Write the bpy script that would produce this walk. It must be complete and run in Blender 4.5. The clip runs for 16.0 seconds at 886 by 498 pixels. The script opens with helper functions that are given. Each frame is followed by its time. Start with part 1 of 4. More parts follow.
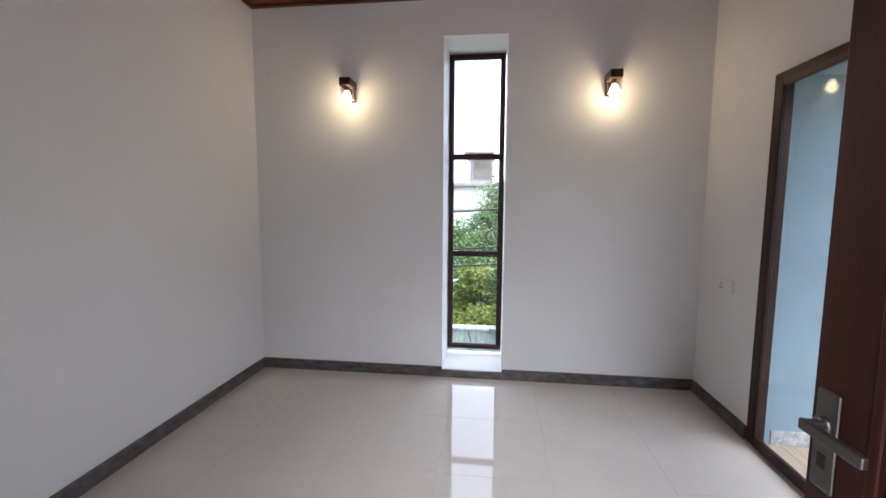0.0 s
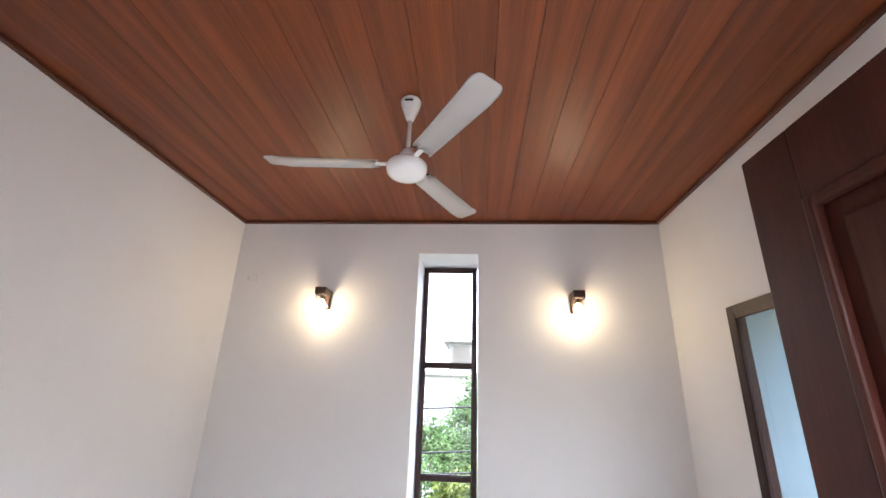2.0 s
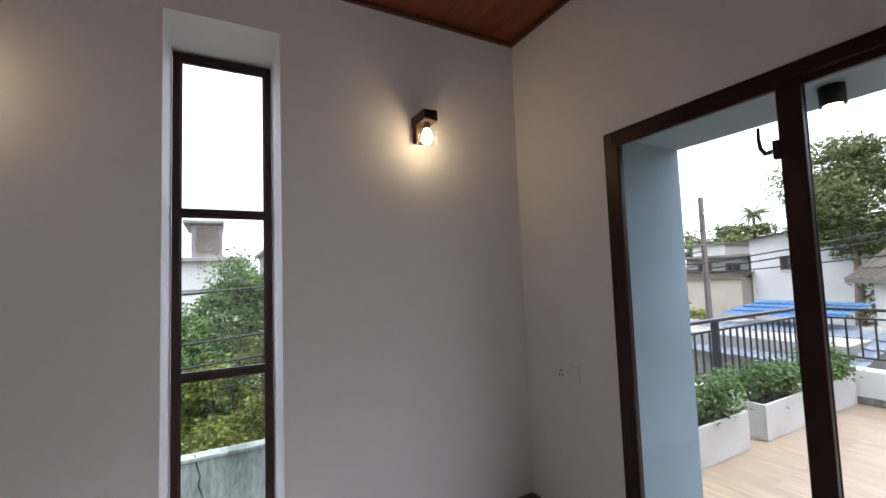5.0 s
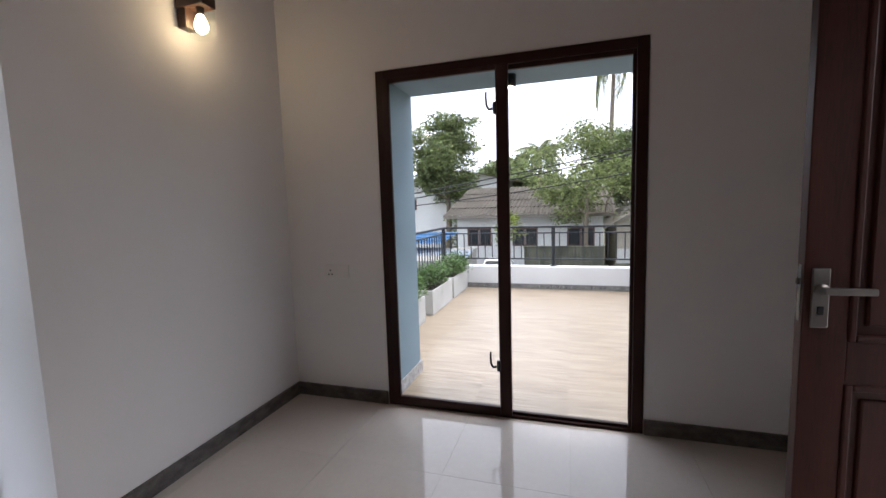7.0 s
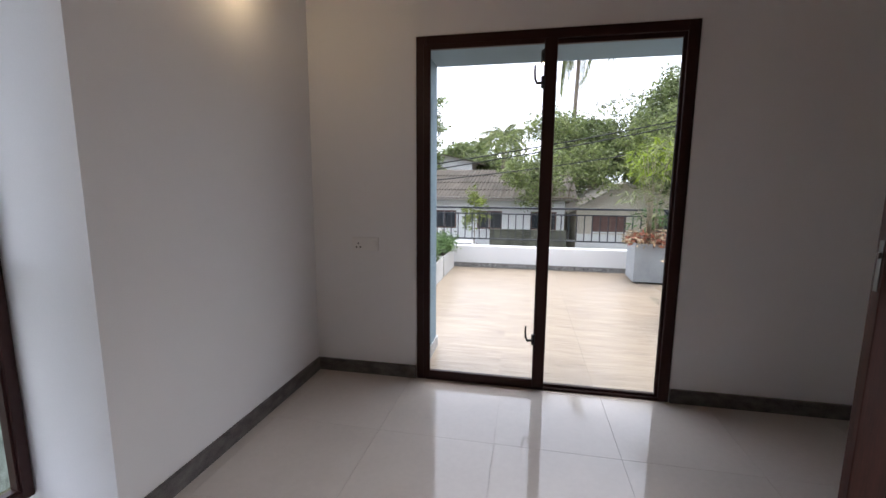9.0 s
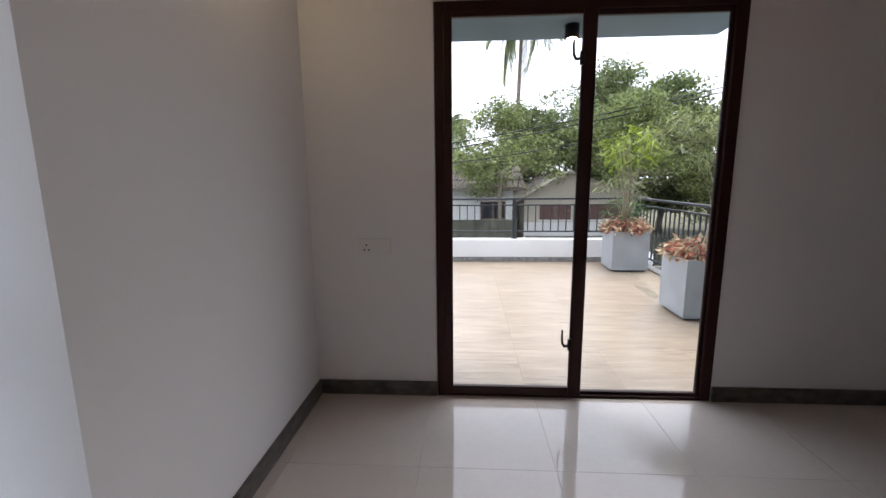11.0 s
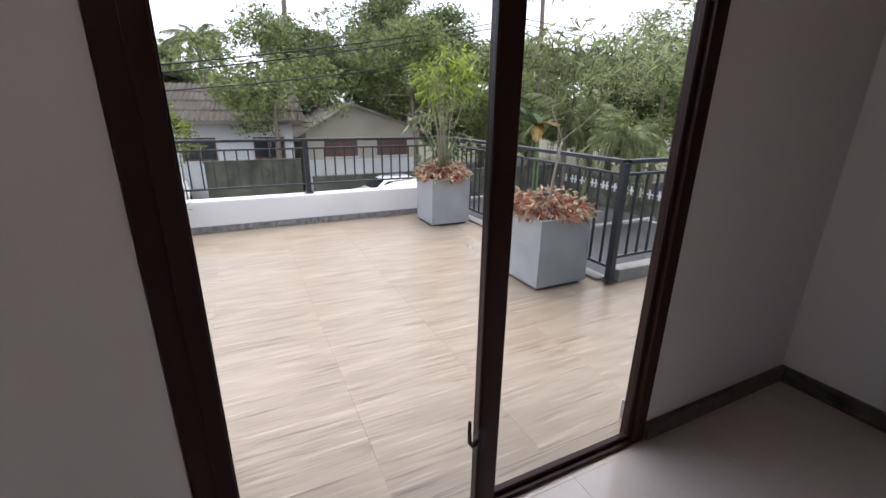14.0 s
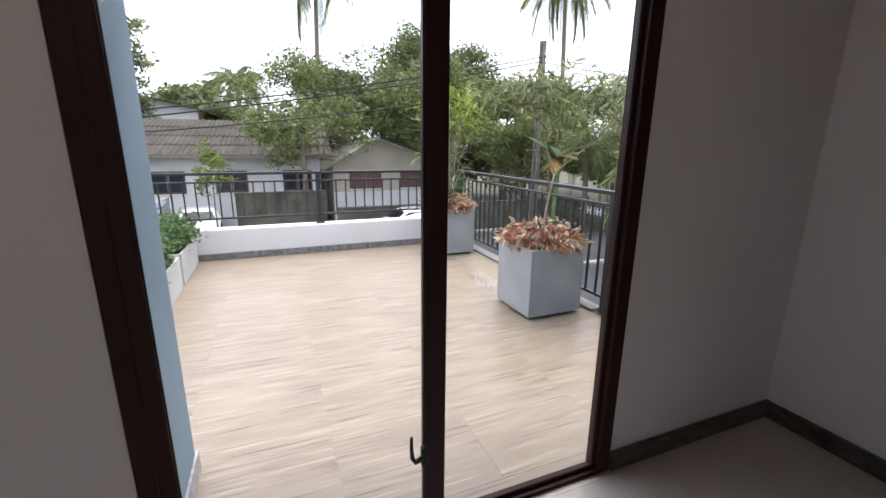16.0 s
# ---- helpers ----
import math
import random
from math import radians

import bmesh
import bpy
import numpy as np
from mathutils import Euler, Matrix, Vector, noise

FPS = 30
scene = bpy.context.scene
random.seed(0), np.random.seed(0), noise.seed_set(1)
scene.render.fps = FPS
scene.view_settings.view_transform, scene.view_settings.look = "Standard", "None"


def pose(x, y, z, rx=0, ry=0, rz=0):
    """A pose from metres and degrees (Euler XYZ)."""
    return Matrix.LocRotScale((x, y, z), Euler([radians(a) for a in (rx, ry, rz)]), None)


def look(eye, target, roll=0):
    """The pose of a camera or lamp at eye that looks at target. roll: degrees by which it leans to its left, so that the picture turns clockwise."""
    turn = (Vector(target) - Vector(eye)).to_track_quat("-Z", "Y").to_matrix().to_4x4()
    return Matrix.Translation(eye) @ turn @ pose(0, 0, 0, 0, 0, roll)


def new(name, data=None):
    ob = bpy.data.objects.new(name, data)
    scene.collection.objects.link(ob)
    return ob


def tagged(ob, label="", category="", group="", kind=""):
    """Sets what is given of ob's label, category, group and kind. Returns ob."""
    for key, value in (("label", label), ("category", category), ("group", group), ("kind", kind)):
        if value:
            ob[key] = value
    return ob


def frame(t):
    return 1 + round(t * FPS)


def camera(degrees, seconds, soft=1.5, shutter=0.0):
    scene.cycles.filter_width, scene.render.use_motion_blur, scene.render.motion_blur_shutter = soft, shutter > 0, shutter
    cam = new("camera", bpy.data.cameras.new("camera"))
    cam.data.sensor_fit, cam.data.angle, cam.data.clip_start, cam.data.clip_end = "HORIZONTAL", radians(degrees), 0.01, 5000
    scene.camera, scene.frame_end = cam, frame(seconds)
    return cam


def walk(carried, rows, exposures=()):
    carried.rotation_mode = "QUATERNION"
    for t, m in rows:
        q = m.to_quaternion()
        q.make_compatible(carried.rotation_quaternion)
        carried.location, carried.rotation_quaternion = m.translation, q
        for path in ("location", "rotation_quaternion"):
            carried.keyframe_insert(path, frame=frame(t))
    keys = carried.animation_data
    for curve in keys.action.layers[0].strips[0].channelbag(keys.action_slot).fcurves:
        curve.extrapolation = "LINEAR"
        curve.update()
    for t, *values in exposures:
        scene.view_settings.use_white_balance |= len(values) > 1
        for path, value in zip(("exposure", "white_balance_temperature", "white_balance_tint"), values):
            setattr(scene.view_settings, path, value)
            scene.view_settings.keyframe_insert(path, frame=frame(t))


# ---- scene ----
cam = camera(93.4, 16.0)
PATH = [
    (0, (-1.562, -3.333, 1.4), (-1.798, -1.357, 1.2), 0.4),
    (0.5, (-1.542, -3.34, 1.518), (-1.795, -1.363, 1.679), 0.1),
    (1, (-1.535, -3.328, 1.566), (-1.767, -1.395, 2.024), 1.3),
    (1.5, (-1.526, -3.33, 1.602), (-1.709, -1.428, 2.193), 1.8),
    (2, (-1.494, -3.285, 1.609), (-1.649, -1.402, 2.265), 1.9),
    (2.5, (-1.436, -3.178, 1.611), (-1.601, -1.305, 2.292), 2.1),
    (3, (-1.469, -3.007, 1.58), (-1.633, -1.108, 2.187), 1.7),
    (3.5, (-1.609, -2.778, 1.565), (-1.592, -0.855, 2.114), 0.4),
    (4, (-1.674, -2.588, 1.521), (-1.482, -0.644, 1.946), -0.2),
    (4.5, (-1.67, -2.36, 1.5), (-1.15, -0.44, 1.82), -1.6),
    (5, (-1.74, -2.16, 1.455), (-0.795, -0.4, 1.588), -2.1),
    (7.5, (-2.599, -1.835, 1.283), (-0.663, -1.39, 1.062), -0.6),
    (8, (-2.663, -1.754, 1.267), (-0.719, -1.346, 1.034), 0.4),
    (8.5, (-2.615, -1.586, 1.245), (-0.669, -1.202, 0.985), 0.4),
    (9, (-2.564, -1.389, 1.257), (-0.623, -1.004, 0.968), 0.4),
    (11.5, (-2.15, -0.791, 1.262), (-0.185, -0.842, 0.893), -0.3),
    (12, (-1.966, -0.728, 1.298), (-0.027, -1.016, 0.9), 0.5),
    (12.5, (-1.759, -0.747, 1.288), (0.134, -1.295, 0.946), 0.4),
    (13, (-1.483, -0.86, 1.305), (0.4, -1.47, 0.993), -1.6),
    (13.5, (-1.204, -0.905, 1.297), (0.632, -1.639, 0.98), 0.2),
    (14, (-0.9, -0.9, 1.279), (0.81, -1.727, 0.652), 0.8),
    (14.5, (-0.83, -0.92, 1.265), (0.815, -1.779, 0.522), 2.4),
    (15, (-0.85, -0.928, 1.265), (0.797, -1.815, 0.559), 3.4),
    (15.5, (-0.932, -0.965, 1.268), (0.725, -1.875, 0.62), 2.7),
    (16, (-1.082, -1.081, 1.283), (0.713, -1.815, 0.8), 0.6),
]
# the picture's brightness on the way
EXPOSURES = [(t, stops, 6000 if t < 4 else 6300, 13 if t < 4 else 16 if t < 13 else 18) for t, stops in ((0, 2.02), (0.5, 2.22), (1.0, 2.46), (1.5, 2.94), (3.0, 2.9), (3.5, 2.53), (4.0, 2.18), (5.0, 1.28), (7.5, 1.22), (8, 1.3), (9, 1.33), (11.5, 1.26), (12.5, 1.28), (14, 0.96), (14.5, 1.13), (15, 1.17), (16, 1.12))]
walk(cam, [(t, look(eye, target, roll)) for t, eye, target, roll in PATH], EXPOSURES)

# ---- world, sun, added fill light in the hall ----
world = bpy.data.worlds.new("overcast")
scene.world = world
world.use_nodes = True
wn = world.node_tree
sky = wn.nodes.new("ShaderNodeTexSky")
sky.sky_type = "NISHITA"
sky.sun_disc = False
sky.sun_elevation, sky.sun_rotation = radians(76), radians(124)
sky.air_density, sky.dust_density, sky.ozone_density = 1.0, 6.0, 1.0
soft_sky = wn.nodes.new("ShaderNodeMixRGB")
soft_sky.inputs[0].default_value = 0.78
soft_sky.inputs[2].default_value = (9.4, 9.9, 10.9, 1)
wn.links.new(sky.outputs[0], soft_sky.inputs[1])
wn.links.new(soft_sky.outputs[0], wn.nodes["Background"].inputs[0])
wn.nodes["Background"].inputs[1].default_value = 0.13

sun = new("sun", bpy.data.lights.new("sun", "SUN"))
sun.data.energy, sun.data.angle, sun.data.color = 1.3, radians(25), (1, 0.96, 0.9)
sun.matrix_world = look((3, -2, 16), (0, 0, 0))


# unseen area light added under the hall ceiling to fill the room through the doorway
HALL_FILL_WATTS = 44
hall_fill = new("hall_fill", bpy.data.lights.new("hall_fill", "AREA"))
hall_fill.data.shape, hall_fill.data.size, hall_fill.data.size_y = "RECTANGLE", 1.6, 1.4
hall_fill.data.energy, hall_fill.data.color = HALL_FILL_WATTS, (1, 0.98, 0.97)
hall_fill.matrix_world = look((-1.25, -5.2, 2.95), (-1.25, -5.0, 0))
BULB_WATTS = 0.046


# ---- materials ----
def material(name, color, rough=0.6, metal=0.0, vary=0.12, scale=6.0, fine=60.0, bump=0.0, stretch=(1, 1, 1), tint=None,
             each=0.0, island=False, spec=0.5, coat=0.0, shift=False):
    m = bpy.data.materials.new(name)
    m.use_nodes = True
    t = m.node_tree
    b = t.nodes["Principled BSDF"]
    b.inputs["Roughness"].default_value = rough
    b.inputs["Metallic"].default_value = metal
    b.inputs["Specular IOR Level"].default_value = spec
    b.inputs["Coat Weight"].default_value = coat
    b.inputs["Coat Roughness"].default_value = 0.06
    co = t.nodes.new("ShaderNodeTexCoord")
    mp = t.nodes.new("ShaderNodeMapping")
    mp.inputs["Scale"].default_value = stretch
    t.links.new(co.outputs["Object"], mp.inputs[0])
    if shift:
        pick = (t.nodes.new("ShaderNodeNewGeometry").outputs["Random Per Island"] if island else t.nodes.new("ShaderNodeObjectInfo").outputs["Random"])
        far = t.nodes.new("ShaderNodeMath")
        far.operation = "MULTIPLY"
        far.inputs[1].default_value = 53.0
        t.links.new(pick, far.inputs[0])
        t.links.new(far.outputs[0], mp.inputs["Location"])
    coarse = t.nodes.new("ShaderNodeTexNoise")
    coarse.inputs["Scale"].default_value = scale
    coarse.inputs["Detail"].default_value = 5
    grain = t.nodes.new("ShaderNodeTexNoise")
    grain.inputs["Scale"].default_value = fine
    grain.inputs["Detail"].default_value = 3
    for n in (coarse, grain):
        t.links.new(mp.outputs[0], n.inputs["Vector"])
    both = t.nodes.new("ShaderNodeMath")
    both.operation = "MULTIPLY_ADD"
    both.inputs[1].default_value = 0.65
    t.links.new(coarse.outputs[0], both.inputs[0])
    some = t.nodes.new("ShaderNodeMath")
    some.operation = "MULTIPLY"
    some.inputs[1].default_value = 0.35
    t.links.new(grain.outputs[0], some.inputs[0])
    t.links.new(some.outputs[0], both.inputs[2])
    ramp = t.nodes.new("ShaderNodeValToRGB")
    lo = tuple(max(0, c * (1 - 1.6 * vary)) for c in color)
    hi = tint or tuple(min(1, c * (1 + 1.2 * vary)) for c in color)
    ramp.color_ramp.elements[0].position, ramp.color_ramp.elements[1].position = 0.3, 0.72
    ramp.color_ramp.elements[0].color = (*lo, 1)
    ramp.color_ramp.elements[1].color = (*hi, 1)
    t.links.new(both.outputs[0], ramp.inputs[0])
    out = ramp.outputs[0]
    if each:
        if island:
            rnd = t.nodes.new("ShaderNodeNewGeometry").outputs["Random Per Island"]
        else:
            rnd = t.nodes.new("ShaderNodeObjectInfo").outputs["Random"]
        ran = t.nodes.new("ShaderNodeMapRange")
        ran.inputs["To Min"].default_value, ran.inputs["To Max"].default_value = 1 - each, 1 + each
        t.links.new(rnd, ran.inputs[0])
        hsv = t.nodes.new("ShaderNodeHueSaturation")
        t.links.new(out, hsv.inputs["Color"])
        t.links.new(ran.outputs[0], hsv.inputs["Value"])
        out = hsv.outputs[0]
    t.links.new(out, b.inputs["Base Color"])
    if bump:
        bp = t.nodes.new("ShaderNodeBump")
        bp.inputs["Strength"].default_value = bump
        bp.inputs["Distance"].default_value = 0.01
        t.links.new(both.outputs[0], bp.inputs["Height"])
        t.links.new(bp.outputs[0], b.inputs["Normal"])
    return m


def leaf_material(name, dark, light, rough=0.42, thin=0.4):
    """Leaves: a mottled diffuse face that lets part of the daylight through."""
    m = material(name, dark, rough, vary=0.25, scale=1.5, fine=9, tint=light, each=0.65, island=True, spec=0.45)
    t = m.node_tree
    b = t.nodes["Principled BSDF"]
    through_leaf = t.nodes.new("ShaderNodeBsdfTranslucent")
    t.links.new(b.inputs["Base Color"].links[0].from_socket, through_leaf.inputs["Color"])
    mix = t.nodes.new("ShaderNodeMixShader")
    mix.inputs[0].default_value = thin
    t.links.new(b.outputs[0], mix.inputs[1])
    t.links.new(through_leaf.outputs[0], mix.inputs[2])
    t.links.new(mix.outputs[0], t.nodes["Material Output"].inputs[0])
    return m


def glass_material(name):
    m = bpy.data.materials.new(name)
    m.use_nodes = True
    t = m.node_tree
    t.nodes.remove(t.nodes["Principled BSDF"])
    clear = t.nodes.new("ShaderNodeBsdfTransparent")
    clear.inputs[0].default_value = (0.97, 0.985, 0.98, 1)
    gloss = t.nodes.new("ShaderNodeBsdfGlossy")
    gloss.inputs["Roughness"].default_value = 0.01
    lw = t.nodes.new("ShaderNodeLayerWeight")
    lw.inputs[0].default_value = 0.5
    p5 = t.nodes.new("ShaderNodeMath")
    p5.operation = "POWER"
    p5.inputs[1].default_value = 5.0
    fac = t.nodes.new("ShaderNodeMath")
    fac.operation = "MULTIPLY_ADD"
    fac.inputs[1].default_value, fac.inputs[2].default_value = 0.42, 0.013
    mix = t.nodes.new("ShaderNodeMixShader")
    t.links.new(lw.outputs["Facing"], p5.inputs[0])
    t.links.new(p5.outputs[0], fac.inputs[0])
    t.links.new(fac.outputs[0], mix.inputs[0])
    t.links.new(clear.outputs[0], mix.inputs[1])
    t.links.new(gloss.outputs[0], mix.inputs[2])
    t.links.new(mix.outputs[0], t.nodes["Material Output"].inputs[0])
    return m


def streaked_tile(name, pale, mid, dark):
    """Glazed wood-look tile: pale ground, soft patches and thin broken dark streaks along y."""
    m = bpy.data.materials.new(name)
    m.use_nodes = True
    t = m.node_tree
    b = t.nodes["Principled BSDF"]
    b.inputs["Roughness"].default_value = 0.3
    co = t.nodes.new("ShaderNodeTexCoord")
    info = t.nodes.new("ShaderNodeObjectInfo")
    far = t.nodes.new("ShaderNodeMath")
    far.operation = "MULTIPLY"
    far.inputs[1].default_value = 53.0
    t.links.new(info.outputs["Random"], far.inputs[0])

    def noise(stretch, scale, detail, distortion, low, high):
        mp = t.nodes.new("ShaderNodeMapping")
        mp.inputs["Scale"].default_value = stretch
        t.links.new(co.outputs["Object"], mp.inputs[0])
        t.links.new(far.outputs[0], mp.inputs["Location"])
        n = t.nodes.new("ShaderNodeTexNoise")
        n.inputs["Scale"].default_value, n.inputs["Detail"].default_value, n.inputs["Distortion"].default_value = scale, detail, distortion
        t.links.new(mp.outputs[0], n.inputs["Vector"])
        k = t.nodes.new("ShaderNodeMapRange")
        k.inputs["From Min"].default_value, k.inputs["From Max"].default_value = low, high
        t.links.new(n.outputs[0], k.inputs[0])
        return k.outputs[0]

    def mix(fac, a, c):
        x = t.nodes.new("ShaderNodeMixRGB")
        t.links.new(fac, x.inputs[0])
        for i, v in ((1, a), (2, c)):
            if isinstance(v, tuple):
                x.inputs[i].default_value = (*v, 1)
            else:
                t.links.new(v, x.inputs[i])
        return x.outputs[0]

    patch = noise((7, 1.3, 1), 1.7, 6, 0.4, 0.33, 0.66)
    streak = noise((62, 2.2, 1), 1.0, 8, 0.35, 0.52, 0.68)
    where = noise((6, 1.3, 1), 2.4, 5, 0.2, 0.38, 0.62)
    light = noise((80, 2.6, 1), 0.9, 6, 0.3, 0.56, 0.70)
    grain = noise((150, 6, 1), 1.3, 4, 0.2, 0.30, 0.70)
    both = t.nodes.new("ShaderNodeMath")
    both.operation = "MULTIPLY"
    t.links.new(streak, both.inputs[0])
    t.links.new(where, both.inputs[1])
    some = t.nodes.new("ShaderNodeMath")
    some.operation = "MULTIPLY"
    some.inputs[1].default_value = 0.28
    t.links.new(grain, some.inputs[0])
    ground = mix(some.outputs[0], mix(patch, pale, mid), tuple(0.6 * c for c in mid))
    ground = mix(light, ground, tuple(min(1, 1.22 * c) for c in pale))
    colour = mix(both.outputs[0], ground, dark)
    relief = t.nodes.new("ShaderNodeBump")
    relief.inputs["Strength"].default_value, relief.inputs["Distance"].default_value = 0.25, 0.002
    relief.invert = True
    t.links.new(both.outputs[0], relief.inputs["Height"])
    t.links.new(relief.outputs[0], b.inputs["Normal"])
    t.links.new(colour, b.inputs["Base Color"])
    return m


def glow_material(name, color, strength):
    m = bpy.data.materials.new(name)
    m.use_nodes = True
    b = m.node_tree.nodes["Principled BSDF"]
    b.inputs["Emission Color"].default_value = (*color, 1)
    b.inputs["Emission Strength"].default_value = strength
    return m


M_wall = material("white_paint", (0.79, 0.785, 0.785), 0.72, vary=0.025, scale=1.3, fine=180, bump=0.04)
M_reveal = material("white_gloss_paint", (0.82, 0.83, 0.83), 0.6, vary=0.02, scale=2, fine=120, bump=0.03)
M_tile = material("polished_porcelain", (0.60, 0.55, 0.50), 0.05, vary=0.04, scale=3, fine=40, each=0.015, spec=0.6, shift=True)
M_grout = material("grout", (0.54, 0.49, 0.44), 0.8, vary=0.1, fine=90)
M_granite = material("dark_granite", (0.105, 0.094, 0.09), 0.3, vary=0.5, scale=14, fine=110, stretch=(1, 1, 2), bump=0.03)
M_granite_mid = material("grey_granite", (0.25, 0.245, 0.24), 0.45, vary=0.55, scale=22, fine=120)
M_granite_light = material("speckled_granite", (0.44, 0.45, 0.46), 0.4, vary=0.4, scale=25, fine=140)
M_ceiling = material("ceiling_boards", (0.145, 0.031, 0.010), 0.40, vary=0.2, scale=2.0, fine=22, stretch=(7, 0.16, 4),
                     tint=(0.28, 0.076, 0.021), each=0.1, island=True, bump=0.02, spec=0.4, shift=True)
M_trim = material("dark_wood_trim", (0.10, 0.03, 0.016), 0.35, vary=0.25, scale=5, fine=50, stretch=(1, 0.4, 1))
M_door = material("stained_door_wood", (0.030, 0.0070, 0.0044), 0.45, spec=0.24, vary=0.3, scale=4, fine=45, stretch=(4, 4, 0.4), bump=0.05, tint=(0.060, 0.0145, 0.0085))
M_alu = material("brown_aluminium", (0.036, 0.015, 0.0135), 0.34, metal=0.0, spec=0.2, vary=0.1, scale=9, fine=90)
M_rubber = material("black_gasket", (0.012, 0.012, 0.012), 0.6)
M_black = material("black_metal", (0.012, 0.012, 0.014), 0.4, metal=0.3, vary=0.1)
M_steel = material("brushed_steel", (0.16, 0.15, 0.14), 0.42, metal=1.0, vary=0.08, fine=120, stretch=(1, 1, 6))
M_fan = material("white_enamel", (0.85, 0.86, 0.86), 0.2, vary=0.02, coat=0.4)
M_lamp = material("dark_wood_lamp", (0.06, 0.028, 0.018), 0.4, vary=0.25, fine=60)
M_glass = glass_material("clear_glass")
M_bulb = glow_material("warm_bulb", (1.0, 0.75, 0.42), 9.0)
M_spot = glow_material("warm_spot", (1.0, 0.7, 0.4), 14.0)
M_plastic = material("white_plastic", (0.76, 0.75, 0.73), 0.35, vary=0.02)
M_dark = material("dark_hole", (0.02, 0.02, 0.02), 0.8)
M_blue = material("pale_blue_masonry_paint", (0.225, 0.315, 0.375), 0.75, vary=0.14, scale=1.6, fine=120, bump=0.08)
M_parapet = material("white_masonry_paint", (0.80, 0.80, 0.80), 0.7, vary=0.06, scale=2.5, fine=90, bump=0.08)
M_deck = streaked_tile("wood_look_tile", (0.375, 0.302, 0.222), (0.295, 0.233, 0.168), (0.155, 0.115, 0.083))
M_deck_joint = material("tile_joint", (0.33, 0.265, 0.19), 0.7)
M_rail = material("charcoal_steel_paint", (0.035, 0.038, 0.045), 0.4, metal=0.2, vary=0.12)
M_planter = material("grey_cement_planter", (0.36, 0.38, 0.39), 0.7, vary=0.14, scale=4, fine=70, bump=0.15)
M_trough = material("pale_cement_trough", (0.55, 0.55, 0.53), 0.7, vary=0.12, scale=5, fine=80, bump=0.15)
M_soil = material("soil", (0.05, 0.035, 0.025), 0.95, vary=0.4, scale=30, fine=160, bump=0.6)
M_bark = material("bark", (0.20, 0.16, 0.12), 0.9, vary=0.3, scale=8, fine=60, stretch=(2, 2, 0.5), bump=0.5)
M_bark_pale = material("pale_bark", (0.36, 0.31, 0.22), 0.9, vary=0.2, scale=12, fine=80)
M_leaf = leaf_material("tree_leaves", (0.085, 0.12, 0.035), (0.31, 0.37, 0.13))
M_leaf_dark = leaf_material("dark_leaves", (0.065, 0.10, 0.032), (0.26, 0.32, 0.12))
M_leaf_lime = leaf_material("lime_leaves", (0.17, 0.26, 0.02), (0.42, 0.52, 0.07))
M_leaf_red = leaf_material("coppery_leaves", (0.44, 0.08, 0.06), (0.68, 0.34, 0.21))
M_leaf_yellow = leaf_material("yellow_green_leaves", (0.11, 0.16, 0.025), (0.32, 0.38, 0.08))
M_leaf_cream = leaf_material("cream_leaves", (0.44, 0.32, 0.16), (0.82, 0.68, 0.48))
M_leaf_olive = leaf_material("olive_leaves", (0.17, 0.20, 0.075), (0.42, 0.46, 0.22))
M_shrub = leaf_material("shrub_leaves", (0.055, 0.12, 0.035), (0.20, 0.32, 0.11))
M_frond = leaf_material("palm_fronds", (0.10, 0.135, 0.055), (0.30, 0.34, 0.15))
M_frond_dry = leaf_material("dry_fronds", (0.30, 0.19, 0.03), (0.50, 0.34, 0.06))
M_asphalt = material("asphalt", (0.05, 0.05, 0.052), 0.85, vary=0.2, scale=0.6, fine=30, bump=0.2)
M_earth = material("earth_and_grass", (0.07, 0.085, 0.035), 0.95, vary=0.4, scale=0.4, fine=6, tint=(0.16, 0.14, 0.08))
M_roof = material("asbestos_roof", (0.21, 0.185, 0.155), 0.9, vary=0.25, scale=0.8, fine=9, bump=0.2, each=0.08)
M_roof_pale = material("pale_roof_sheet", (0.36, 0.33, 0.28), 0.9, vary=0.25, scale=1.2, fine=12, each=0.08)
M_house = material("cream_house_wall", (0.52, 0.47, 0.38), 0.85, vary=0.12, scale=0.8, fine=12)
M_house_white = material("white_house_wall", (0.72, 0.72, 0.70), 0.8, vary=0.1, scale=0.6, fine=10)
M_pole = material("weathered_pole", (0.19, 0.165, 0.14), 0.9, vary=0.3, scale=1.5, fine=20, bump=0.2)
M_concrete = material("weathered_concrete", (0.30, 0.29, 0.27), 0.9, vary=0.3, scale=1.2, fine=20, bump=0.2)
M_shutter = material("brown_shutter", (0.135, 0.07, 0.055), 0.6, vary=0.2)
M_pane = material("dark_window_pane", (0.03, 0.035, 0.04), 0.15, vary=0.1)
M_blue_sheet = material("blue_roof_sheet", (0.10, 0.27, 0.52), 0.5, vary=0.2, scale=1, fine=8)
M_pale_sheet = material("pale_blue_sheet", (0.32, 0.38, 0.46), 0.5, vary=0.15, scale=1, fine=8)
M_wall_dark = material("dark_stained_wall", (0.10, 0.10, 0.07), 0.9, vary=0.55, scale=1.3, fine=9)
M_mossy = material("mossy_concrete_wall", (0.24, 0.31, 0.27), 0.9, vary=0.5, scale=1.4, fine=16, stretch=(1, 1, 0.3), bump=0.2, tint=(0.41, 0.48, 0.43))
M_car = material("white_car_paint", (0.78, 0.79, 0.80), 0.2, vary=0.01, coat=0.6)
M_tyre = material("tyre_rubber", (0.02, 0.02, 0.02), 0.8)
M_wire = material("black_cable", (0.015, 0.015, 0.015), 0.7)


